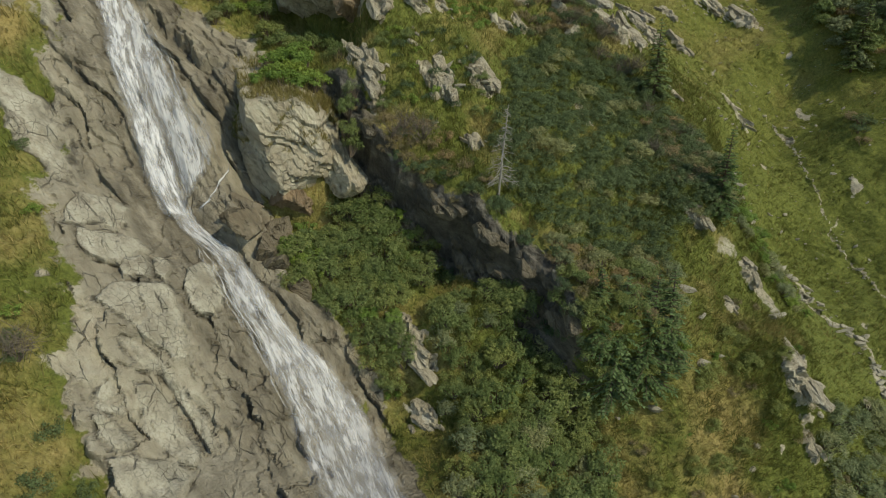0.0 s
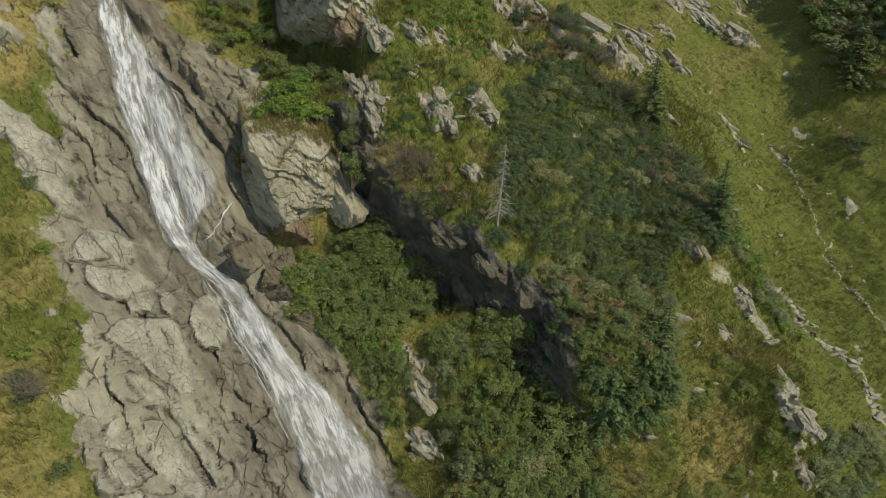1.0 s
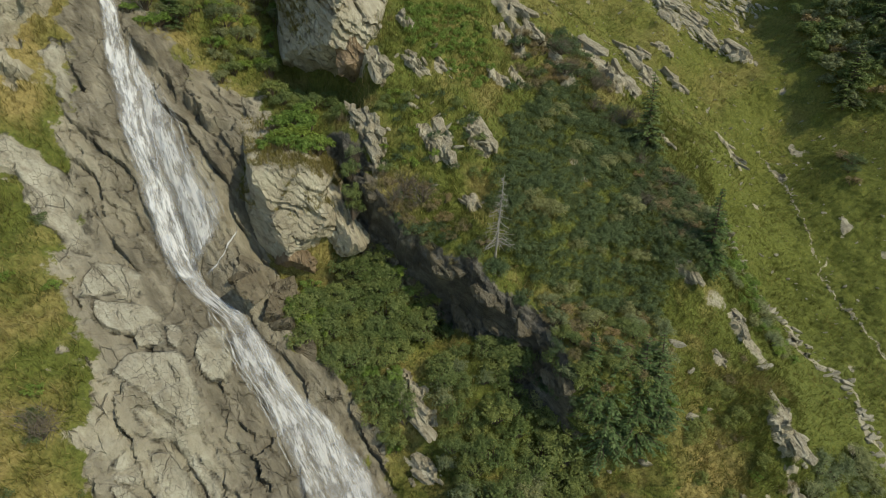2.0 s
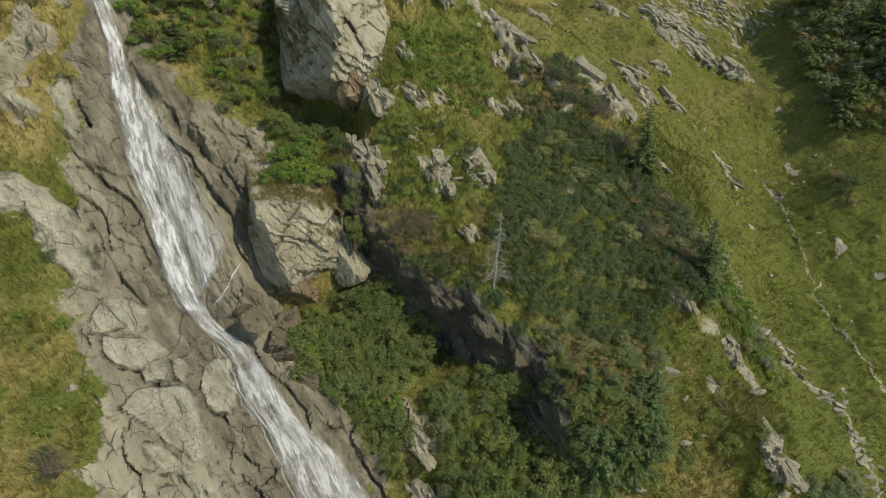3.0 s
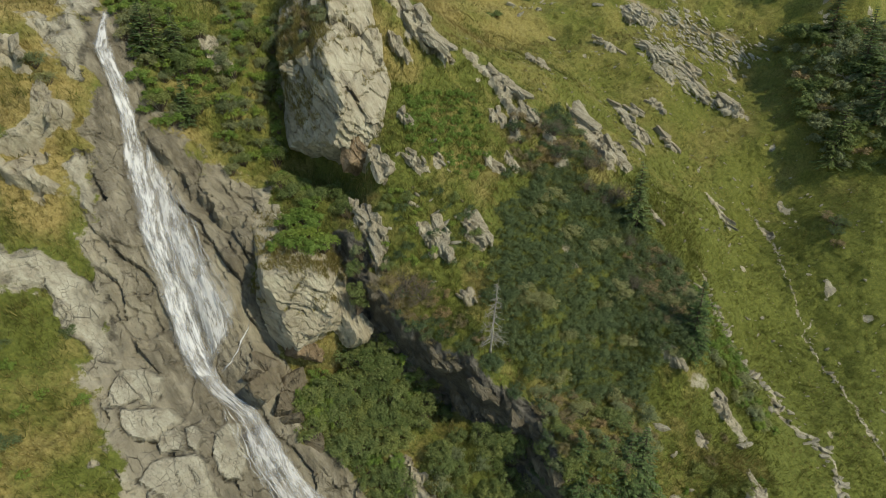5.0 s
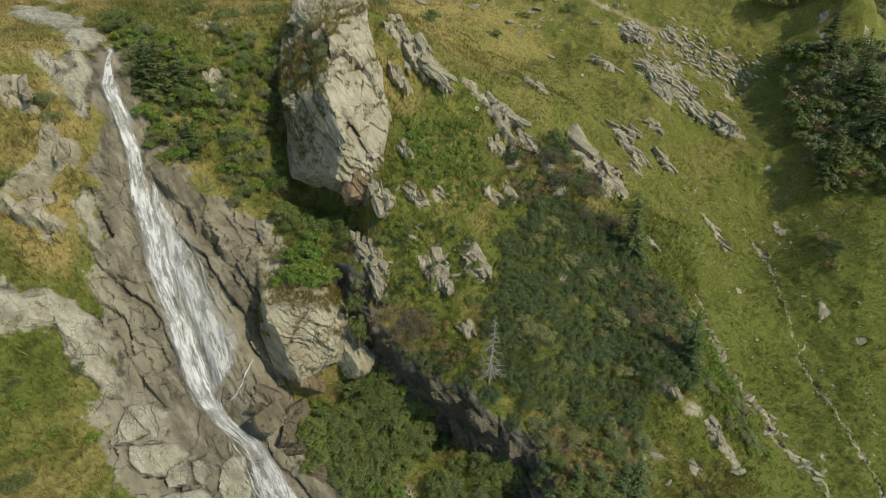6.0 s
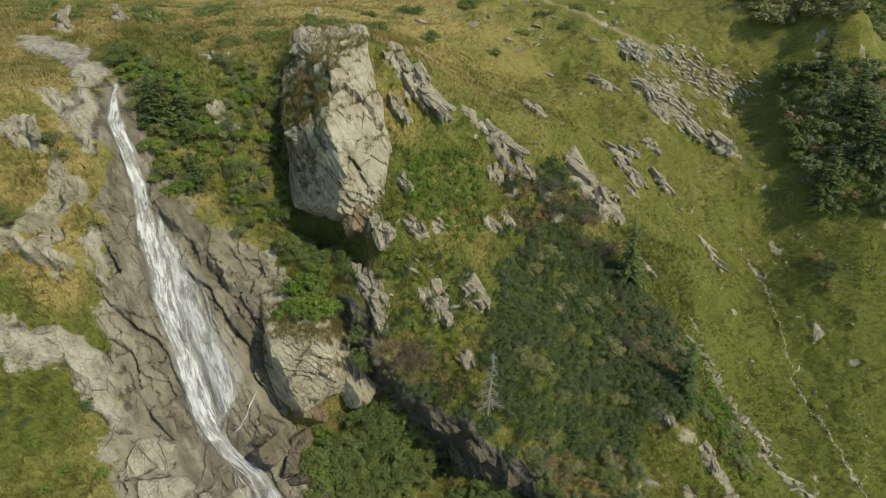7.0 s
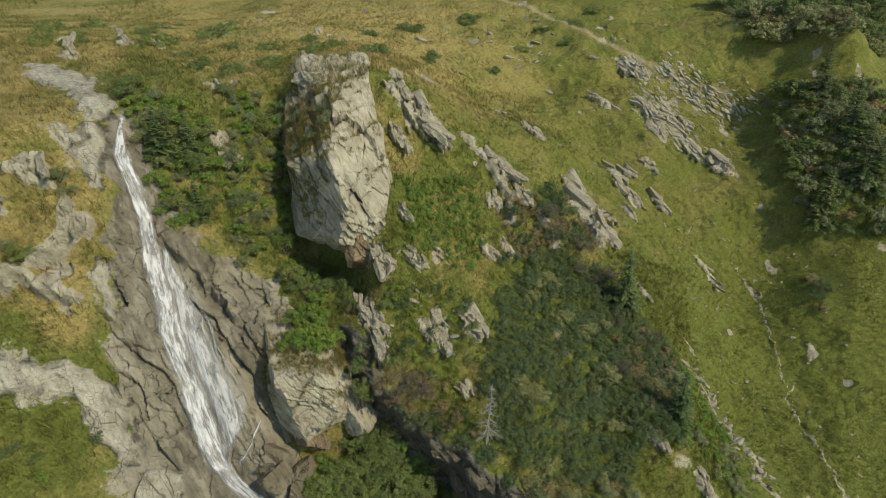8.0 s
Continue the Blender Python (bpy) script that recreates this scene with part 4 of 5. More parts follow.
SHARDS = [rock_mesh("shard", (1, 1, 1), 100 + i, 8, 4, 0.09, [(0.1, 0.25, 1, 0.62), (0, 0, -1, 0.75), (1, 0.3, 0.2, 1.1), (-0.2, -1, 0.4, 0.75), (0.2, 1, 0.5, 0.9)], 1.6) for i in range(12)]
rng = np.random.RandomState(3)
for x, s, long_, wide in ALL_OUTCROPS:
    ob = tagged(new("rock_outcrop"), "grey bedded rock rib standing out of the grass", "rock outcrop", "rock outcrops")
    ob.matrix_world = bedded(x, s, 0.05 * wide + 0.05, rng.uniform(-16, 16), (1, 1, 1))
    count = 3 + int(long_ / 0.9)
    for k in range(count):
        at = (k + 0.5) / count - 0.5 + rng.uniform(-0.15, 0.15)
        thick, grow = (0.13 * wide + 0.10) * rng.uniform(0.5, 1.2), rng.uniform(0.4, 1.0)
        piece = part("shard", SHARDS[rng.randint(len(SHARDS))], ob)
        piece.matrix_local = pose(0.95 * at * long_, rng.uniform(-0.42, 0.42) * wide, rng.uniform(-0.5, 0.1) * thick, rng.uniform(-24, 24), rng.uniform(-22, 6), rng.uniform(-20, 20)) @ Matrix.Diagonal((grow * (0.18 * long_ + 0.25), grow * 0.27 * wide, thick, 1))

# stones
PEBBLES = [rock_mesh("stone", (1, 1, 1), 200 + i, 16, 2, 0.02, [(0.1, 0.15, 1, 0.75)], 1.5, STONE) for i in range(9)]


def joined(name, sources, mats, label, category):
    """Many small things too many to count, as one mesh: rows of (mesh, pose)."""
    verts, faces, n = [], [], 0
    cache = {}
    for me, m in sources:
        if me.name not in cache:
            co = np.zeros(len(me.vertices) * 3)
            me.vertices.foreach_get("co", co)
            ix = np.zeros(len(me.loops), np.int32)
            me.loops.foreach_get("vertex_index", ix)
            cache[me.name] = co.reshape(-1, 3), ix.reshape(len(me.polygons), -1)
        co, ix = cache[me.name]
        a = np.array(m)
        verts.append(co @ a[:3, :3].T + a[:3, 3])
        faces.append(ix + n)
        n += len(co)
    return tagged(new(name, shape(name, np.concatenate(verts), np.concatenate(faces), mats)), label, category, kind="stuff")


def stones(places, low, high, label, group, seed, many=False, flat=False):
    r = np.random.RandomState(seed)
    xs = np.array(places)
    rows = []
    for p in spot(xs[:, 0], xs[:, 1]):
        size = low + (high - low) * r.rand() ** 2.2
        me = PEBBLES[r.randint(len(PEBBLES))]
        m = pose(*(Vector(p) + OUTWARD * 0.12 * size), *r.uniform(-40, 40, 3)) @ Matrix.Diagonal((size * 1.25, size * r.uniform(0.6, 1.0), size * r.uniform(0.4, 0.75), 1))
        if flat:
            m = Matrix.Translation(Vector(p)) @ BEDS.to_4x4() @ pose(0, 0, 0, *r.uniform(-22, 22, 3)) @ Matrix.Diagonal((size * 1.7, size * r.uniform(0.45, 0.8), size * 0.55, 1))
        rows.append((me, m))
    if many:
        joined("stones", rows, STONE, label, "stones")
        return
    for me, m in rows:
        ob = new("stone", me)
        ob.matrix_world = m
        tagged(ob, label, "stone", group)


def beside(line, count, spread, seed):
    r = np.random.RandomState(seed)
    rows, _ = curve_points(line, 400)
    pick = rows[r.randint(0, 400, count)]
    return pick + r.normal(size=(count, 2)) * spread


def scattered(corners, count, seed, gap=0.0, wobble=0.5):
    """Random places within a region, at least gap apart."""
    r = np.random.RandomState(seed)
    c = np.array(corners)
    lo, hi = c.min(0), c.max(0)
    tries = lo + (hi - lo) * r.rand(count * 30, 2)
    tries = tries[zone(tries[:, 0], tries[:, 1], corners, 0.5, wobble) > 0.5]
    kept = np.zeros((0, 2))
    for p in tries:
        if len(kept) >= count:
            break
        if gap == 0 or not len(kept) or np.min(np.sum((kept - p) ** 2, 1)) > gap * gap:
            kept = np.concatenate([kept, p[None]])
    return kept


SCREE = [(29.0, 106.0), (36.0, 104.0), (47.0, 97.0), (44.0, 84.0), (37.0, 84.0), (31.0, 90.0), (30.0, 98.0)]
SCREE_TOP = [(2.0, 112.0), (18.0, 112.0), (20.0, 104.0), (6.0, 104.0)]
GRASS_SLOPE = [(22.0, 66.0), (25.0, 56.0), (27.0, 43.0), (40.0, 41.0), (47.0, 30.0), (56.0, 60.0), (47.0, 84.0), (30.0, 100.0), (8.0, 90.0), (2.0, 78.0)]
stones(beside(STONE_RUN, 165, 0.8, 1), 0.08, 0.46, "angular grey stone in a narrow stony run", "stones of the stony run", 11)
stones(beside(STONE_LINE, 85, 0.2, 2), 0.06, 0.26, "grey stone in a line down the meadow", "stones of the line", 12)
SCREE_RUNS = [[(35.6, 103.3), (40.1, 100.1), (44.9, 96.2), (48.8, 95.3)],
              [(32.6, 97.0), (33.2, 90.6), (36.8, 89.1), (40.2, 84.9)],
              [(30.3, 105.0), (33.2, 103.8)],
              [(36.7, 97.7), (36.5, 92.8)]]
for i, (line, count, wide) in enumerate(zip(SCREE_RUNS, (520, 460, 90, 130), (1.6, 1.2, 0.9, 0.9))):
    stones(beside(line, count, wide, 70 + i), 0.06, 0.36, "pale slabby stones of the scree strip", "scree stones", 80 + i, True, True)
stones(scattered(SCREE, 120, 3), 0.08, 0.30, "pale angular stones lying on the scree", "scree stones", 13, True, True)
stones(scattered(SCREE_TOP, 30, 4), 0.15, 0.6, "pale angular stones lying on the scree", "scree stones", 14, True)
stones(scattered(GRASS_SLOPE, 700, 5), 0.04, 0.2, "small pale stones lying in the short grass", "meadow stones", 15, True)
stones(scattered([(-45.0, 130.0), (30.0, 130.0), (25.0, 100.0), (-6.0, 92.0), (-40.0, 96.0)], 45, 6), 0.15, 0.7, "small pale stones lying in the short grass", "meadow stones", 16, True)
stones(scattered([(-4.0, 58.0), (5.0, 62.0), (6.0, 50.0), (-2.0, 44.0), (-5.0, 50.0)], 22, 7), 0.12, 0.5, "small grey stone half sunk in the grass", "slope stones", 17)
stones(scattered(LOWER_RIGHT, 26, 8), 0.15, 0.6, "small grey stone half sunk in the grass", "slope stones", 18)


# ---- plants ----
ALDER = make_leaf("alder_leaf", (0.110, 0.150, 0.056), (0.235, 0.285, 0.110), 0.12, 0.42)
WILLOW = make_leaf("willow_leaf", (0.130, 0.160, 0.085), (0.265, 0.295, 0.160), 0.12, 0.35)
FRESH = make_leaf("fresh_leaf", (0.115, 0.180, 0.042), (0.225, 0.320, 0.080), 0.12, 0.35)
HEATH = make_leaf("heath_leaf", (0.112, 0.095, 0.052), (0.296, 0.238, 0.137), 0.12, 0.2)
SCRUB = make_leaf("scrub_leaf", (0.055, 0.086, 0.042), (0.110, 0.152, 0.074), 0.12, 0.2)
JUNIPER = make_leaf("juniper_leaf", (0.075, 0.110, 0.036), (0.190, 0.235, 0.085), 0.12, 0.2)
NEEDLE = make_leaf("spruce_needle", (0.060, 0.100, 0.040), (0.150, 0.210, 0.085), 0.12, 0.15)
BARK, DEAD, TWIG = make_bark("bark", (0.14, 0.11, 0.08)), make_bark("dead_wood", (0.36, 0.34, 0.30)), make_bark("dry_twig", (0.19, 0.16, 0.12))


def sticks(ends, sides=5):
    """Tapered round sticks: rows of (start, end, radius at the start, radius at the end)."""
    verts, faces = [], []
    for a, b, ra, rb in ends:
        a, b = np.array(a, float), np.array(b, float)
        d = (b - a) / max(np.linalg.norm(b - a), 1e-6)
        p = np.cross(d, (1, 0.1, 0.3))
        p /= np.linalg.norm(p)
        q = np.cross(d, p)
        n = len(verts)
        for c, r in ((a, ra), (b, rb)):
            for k in range(sides):
                t = 2 * math.pi * k / sides
                verts.append(c + r * (math.cos(t) * p + math.sin(t) * q))
        for k in range(sides):
            j = (k + 1) % sides
            faces.append((n + k, n + j, n + sides + j, n + sides + k))
    return np.array(verts), np.array(faces)


def leaves(at, facing, size, r, slim=0.62):
    """Pointed leaves."""
    n = len(at)
    f = facing + 0.5 * r.normal(size=(n, 3))
    f /= np.linalg.norm(f, axis=1)[:, None]
    t = np.cross(f, r.normal(size=(n, 3)))
    t /= np.linalg.norm(t, axis=1)[:, None]
    b = np.cross(f, t)
    k = (size * (0.6 + 0.8 * r.rand(n)))[:, None]
    v = np.stack([at - 0.5 * k * t - 0.5 * slim * k * b, at - 0.35 * k * t + 0.5 * slim * k * b, at + 0.6 * k * t], 1).reshape(-1, 3)
    return v, np.arange(3 * n).reshape(n, 3)


def bush(name, radius, tall, count, leaf, leaf_size, label, seed, clumps=9, spread=0.8):
    """A shrub: stems from the root and a broken crown of small leaves."""
    r = np.random.RandomState(seed)
    root = tagged(new(name), label, "shrub")
    a = r.rand(clumps) * 6.283
    k = np.sqrt(r.rand(clumps)) * radius * spread
    centre = np.stack([k * np.cos(a), k * np.sin(a), tall * (0.35 + 0.5 * r.rand(clumps)) * (1 - 0.45 * (k / radius) ** 2)], 1)
    size = radius * (0.17 + 0.24 * r.rand(clumps))
    which = r.choice(clumps, count, p=size ** 2 / np.sum(size ** 2))
    d = r.normal(size=(count, 3))
    d /= np.linalg.norm(d, axis=1)[:, None]
    d[:, 2] = np.where(d[:, 2] < -0.35, -d[:, 2], d[:, 2])
    at = centre[which] + d * (size[which] * (0.55 + 0.5 * r.rand(count)))[:, None] * np.array([1, 1, 0.85])
    at[:, 2] = np.maximum(at[:, 2], 0.02)
    part("foliage", shape("foliage", *leaves(at, d + [0, 0, 0.5], leaf_size, r), leaf), root)
    ends = [((0.1 * c[0], 0.1 * c[1], -0.3), 0.9 * c, 0.035 * radius + 0.015, 0.012) for c in centre]
    part("woody_base", shape("woody_base", *sticks(ends), BARK), root, "brown woody stems")
    return root


def dry_bush(radius, tall, seed):
    """A bare shrub of grey twigs."""
    r = np.random.RandomState(seed)
    root = tagged(new("dry_shrub"), "leafless grey-brown shrub of bare twigs", "shrub")
    ends = []
    for _ in range(26):
        a, lean = r.rand() * 6.283, 0.3 + 0.9 * r.rand()
        tip = np.array([math.cos(a) * lean * radius, math.sin(a) * lean * radius, tall * (1.1 - 0.5 * lean) * (0.7 + 0.5 * r.rand())])
        mid = 0.5 * tip + r.normal(size=3) * 0.1 + [0, 0, 0.1]
        ends += [((0, 0, -0.2), mid, 0.035, 0.022), (mid, tip, 0.022, 0.008)]
        for _ in range(7):
            u = mid + (tip - mid) * r.rand()
            ends.append((u, u + r.normal(size=3) * 0.3 * radius + [0, 0, 0.15], 0.014, 0.006))
    part("twig_crown", shape("twig_crown", *sticks(ends, 4), TWIG), root)
    return root


def spruce(tall, seed, label="dark green spruce with drooping branches on the slope", broad=1.0):
    """A spruce: tapered trunk, whorls of drooping boughs, sprays of needles."""
    r = np.random.RandomState(seed)
    root = tagged(new("spruce_tree"), label, "tree")
    part("trunk", shape("trunk", *sticks([((0, 0, -0.6), (0, 0, 0.5 * tall), 0.020 * tall, 0.012 * tall), ((0, 0, 0.5 * tall), (0, 0, tall), 0.012 * tall, 0.01)], 8), BARK), root, "grey-brown bark")
    at, way, wide, boughs = [], [], [], []
    z = 0.07 * tall
    while z < 0.985 * tall:
        u = z / tall
        reach = broad * tall * (0.235 * (1 - u) ** 0.85 + 0.012)
        for _ in range(8 if u < 0.7 else 6):
            a = r.rand() * 6.283
            long_ = reach * (0.65 + 0.5 * r.rand())
            out = np.array([math.cos(a), math.sin(a), 0])
            droop = -0.28 + 0.55 * u + 0.12 * r.normal()
            tip = out * long_ + [0, 0, droop * long_]
            start = np.array([0, 0, z])
            boughs.append((start, start + tip, 0.012 + 0.006 * tall * (1 - u) * 0.6, 0.006))
            n = max(6, int(long_ * 15))
            for k in range(n):
                w = 0.12 + 0.88 * (k + r.rand()) / n
                side = np.cross(out, (0, 0, 1)) * (1 if k % 2 else -1)
                p = start + tip * w + [0, 0, -0.1 * long_ * w * w]
                d = 0.75 * side + 0.7 * out + [0, 0, -0.32 + 0.3 * r.normal()]
                at.append(p)
                way.append(d / np.linalg.norm(d) * (0.14 + 0.24 * long_ * (1 - 0.65 * w)) * (0.7 + 0.5 * r.rand()))
                wide.append(0.035 + 0.04 * r.rand())
        z += tall * (0.030 + 0.01 * r.rand())
    at, way, wide = np.array(at), np.array(way), np.array(wide)[:, None]
    side = np.cross(way, r.normal(size=way.shape) * 0.3 + [0, 0, 1])
    side /= np.linalg.norm(side, axis=1)[:, None]
    v = np.stack([at - 0.5 * wide * side, at + 0.45 * way + 1.35 * wide * side, at + way, at + 0.45 * way - 1.35 * wide * side], 1).reshape(-1, 3)
    i = np.arange(len(at))[:, None] * 4
    part("crown", shape("crown", v, np.concatenate([i + [0, 1, 2], i + [0, 2, 3]]), NEEDLE), root)
    tagged(part("bough_frame", shape("bough_frame", *sticks(boughs, 4), BARK), root, "thin brown boughs"), kind="stuff")
    return root


def dead_spruce(tall, seed):
    r = np.random.RandomState(seed)
    root = tagged(new("dead_tree"), "bare grey dead spruce with bristling twigs", "tree")
    part("trunk", shape("trunk", *sticks([((0, 0, -0.5), (0.05, 0, 0.5 * tall), 0.11, 0.07), ((0.05, 0, 0.5 * tall), (0.15, 0, tall), 0.07, 0.012)], 7), DEAD), root)
    ends = []
    for k in range(95):
        u = 0.12 + 0.86 * r.rand()
        a, long_ = r.rand() * 6.283, 0.22 * tall * (1.02 - u) * (0.5 + 0.7 * r.rand()) + 0.12
        start = np.array([0.1 * u, 0, u * tall])
        tip = start + [math.cos(a) * long_, math.sin(a) * long_, -0.35 * long_ + 0.2 * r.normal() * long_]
        ends.append((start, tip, 0.026, 0.010))
        for _ in range(3):
            w = start + (tip - start) * (0.3 + 0.6 * r.rand())
            ends.append((w, w + r.normal(size=3) * 0.22 * long_, 0.012, 0.006))
    part("branch_crown", shape("branch_crown", *sticks(ends, 4), DEAD), root)
    return root


def plant(kinds, places, low, high, group, seed, lean=14.0, sink=0.1, many=""):
    """Copies of some plants at these places, turned and sized at random, leaning out of the slope. many: the label of a cover too dense to count."""
    r = np.random.RandomState(seed)
    xs = np.array(places, float)
    cover_rows = {}
    for p in spot(xs[:, 0], xs[:, 1], -sink):
        k = low + (high - low) * r.rand()
        source = kinds[r.randint(len(kinds))]
        m = pose(*p, lean * r.uniform(0.4, 1.3), r.uniform(-6, 6), 0) @ pose(0, 0, 0, 0, 0, r.uniform(0, 360)) @ Matrix.Diagonal((k * r.uniform(0.85, 1.2), k * r.uniform(0.85, 1.2), k, 1))
        if many:
            me = source.children[0].data
            cover_rows.setdefault(me.materials[0].name, []).append((me, m))
        else:
            tagged(copy_thing(source, m), group=group)
    for leaf, rows in cover_rows.items():
        joined("scrub_cover", rows, bpy.data.materials[leaf], many, "scrub")


def away(ob):
    """Takes a pattern plant out of the scene once its copies stand."""
    for o in (*ob.children_recursive, ob):
        bpy.data.objects.remove(o)


alders = [bush("alder_bush", 1.5, 2.2, 1600, ALDER, 0.16, "broad mid-green alder bush in the thicket", 300 + i, 24, 0.85) for i in range(4)]
willows = [bush("willow_bush", 1.4, 1.9, 1400, WILLOW, 0.14, "grey-green willow bush among the scrub", 320 + i, 22, 0.85) for i in range(3)]
freshes = [bush("leafy_bush", 1.2, 1.3, 1250, FRESH, 0.145, "bright green leafy bush", 340 + i, 18, 0.9) for i in range(3)]
scrubs = [bush("scrub_bush", 1.3, 1.2, 1300, SCRUB, 0.13, "low dark green scrub covering the slope", 360 + i, 22, 0.98) for i in range(4)]
heaths = [bush("heath_bush", 1.1, 1.0, 1100, HEATH, 0.11, "brownish dry heath bush", 380 + i, 18, 0.9) for i in range(3)]
mats = [bush("juniper_mat", 1.5, 0.42, 2200, JUNIPER, 0.15, "flat dark juniper mat on the meadow", 400 + i, 18, 1.0) for i in range(3)]
far_alders = [bush("alder_bush", 1.5, 2.2, 800, ALDER, 0.25, "broad mid-green alder bush in the thicket", 440 + i, 18) for i in range(3)]
far_willows = [bush("willow_bush", 1.4, 2.0, 800, WILLOW, 0.22, "grey-green willow bush among the scrub", 450 + i, 18) for i in range(2)]
far_heaths = [bush("heath_bush", 1.4, 1.6, 700, HEATH, 0.2, "brownish dry heath bush", 460, 16)]
dries = [dry_bush(1.3, 1.6, 420 + i) for i in range(2)]

THICKET_A = [(-12.0, 37.0), (-8.2, 40.2), (-3.8, 40.2), (-1.4, 35.6), (-3.8, 31.0), (-2.2, 26.6), (-3.8, 24.6), (-6.6, 29.0), (-10.4, 32.6)]
THICKET_B = [(-0.8, 31.1), (2.0, 33.7), (6.3, 32.5), (8.3, 27.7), (11.2, 24.7), (11.4, 18.5), (11.0, 10.0), (0.6, 10.0), (0.8, 18.1), (1.4, 22.8), (-0.8, 27.0)]
TOP_BUSHES = [(-34.0, 76.4), (-28.2, 73.5), (-23.9, 71.7), (-22.4, 64.6), (-22.4, 60.5), (-26.6, 59.2), (-28.0, 62.6), (-30.2, 68.7)]
CRAG_SIDE = [(-24.0, 77.0), (-18.5, 77.0), (-16.2, 72.0), (-16.6, 59.0), (-21.2, 59.0), (-22.0, 70.0)]
WOOD = [(52.0, 95.0), (51.0, 88.0), (50.2, 81.0), (50.0, 75.0), (52.0, 69.5), (57.0, 67.5), (63.0, 70.0), (68.0, 80.0), (68.0, 95.0)]
WOOD_TOP = [(53.0, 124.0), (52.0, 104.5), (57.0, 104.0), (63.0, 101.0), (76.0, 107.0), (88.0, 128.0), (62.0, 136.0)]
plant(alders + alders + freshes[:1], scattered(THICKET_A, 62, 21, 0.95), 0.6, 1.05, "bushes of the thicket", 31)
plant(alders + willows[:1], scattered(THICKET_B, 110, 22, 0.95), 0.6, 1.1, "bushes of the thicket", 32)
plant(scrubs + scrubs + scrubs + willows[:1], scattered(SHRUB_SLOPE, 290, 23, 0.85), 0.55, 0.9, "", 33, many="dense low dark green scrub covering the slope")
plant(alders[:2] + willows[:2] + freshes + freshes, scattered(TOP_BUSHES, 66, 24, 0.85), 0.5, 1.0, "bushes above the waterfall", 34)
plant(alders[:2] + freshes + willows + willows, scattered(CRAG_SIDE, 76, 25, 0.9), 0.5, 1.0, "bushes beside the crag", 35)
plant(far_alders + far_willows + far_willows + far_heaths, scattered(WOOD, 120, 26, 1.6), 0.7, 1.5, "", 36, many="dense dark bushes under the shaded spruce wood")
plant(far_alders + far_willows + far_willows + far_heaths, scattered(WOOD_TOP, 190, 27, 1.8), 0.9, 1.9, "", 37, many="dense bushes of the upper wood")
for i, p in enumerate([(-13.6, 50.6, 16.1), (-12.1, 50.2, 16.3), (-11.0, 50.8, 16.0), (-12.0, 52.2, 16.9), (-13.0, 51.8, 16.8), (-12.4, 53.6, 18.0), (-11.0, 53.0, 17.6), (-10.2, 51.6, 16.2), (-13.6, 53.2, 17.6)]):
    tagged(copy_thing(freshes[i % 3], pose(*p, 8, 0, 70 * i) @ Matrix.Diagonal((1.15, 1.15, 1.2, 1))), group="bushes on the boulder")
for i, p in enumerate([(-7.4, 50.2, 14.2), (-7.6, 49.2, 12.6), (-7.1, 48.8, 11.4), (-8.5, 54.5, 18.2), (-7.0, 51.0, 15.6)]):
    tagged(copy_thing((alders + willows)[i % 7], pose(*p, 22, 0, 70 * i) @ Matrix.Diagonal((0.62, 0.62, 0.8, 1))), group="bushes beside the boulder")
# on the crag's vegetated shoulder: steps along its plane
for i, (across, up) in enumerate([(-0.6, 1.5), (0.6, 2.6), (-1.6, 0.6), (1.4, 4.2), (-2.6, 2.4), (0.2, -1.2), (-3.4, 4.6), (-1.2, 4.0), (1.0, 6.0), (2.0, 1.0), (2.6, 3.4), (-4.0, 1.0), (-2.0, 6.4)]):
    n = Vector((-0.67, -0.49, 0.566)).normalized()
    side = Vector((0.59, -0.81, 0)).normalized()
    p = crag.matrix_world.translation + 5.9 * n + across * side * 1.2 + up * n.cross(side) * (1 if n.cross(side).z > 0 else -1) * 0.9
    tagged(copy_thing((heaths + willows)[i % 6], pose(*p, 20, 0, 70 * i) @ Matrix.Diagonal((0.7, 0.7, 0.7, 1))), group="bushes on the crag")
plant(freshes + alders, scattered([(-16.7, 57.5), (-9.6, 55.3), (-9.0, 51.0), (-11.0, 52.4), (-14.7, 54.7)], 14, 38, 1.0), 0.5, 0.9, "bushes beside the crag", 38)
plant(willows, scattered([(29.7, 25.3), (39.3, 26.7), (38.0, 12.0), (31.2, 12.0)], 26, 27, 1.2), 0.7, 1.2, "grey willows", 39)
plant(willows + freshes, scattered([(23.6, 46.0), (26.0, 48.0), (31.0, 43.0), (33.6, 37.0), (33.4, 34.0), (30.0, 35.0), (27.6, 38.6), (24.6, 41.5)], 42, 28, 0.9), 0.5, 0.9, "grey willows", 40)
plant(alders + willows, [(-33.1, 59.6), (-35.2, 53.1), (-20.2, 56.9), (-19.4, 58.2), (-36.6, 53.8), (-34.0, 60.8)], 0.6, 0.85, "single bushes", 41)
plant(scrubs + heaths, [(48.7, 57.9), (49.6, 62.2), (49.0, 59.8), (50.0, 61.0)], 0.8, 1.2, "single bushes", 42)
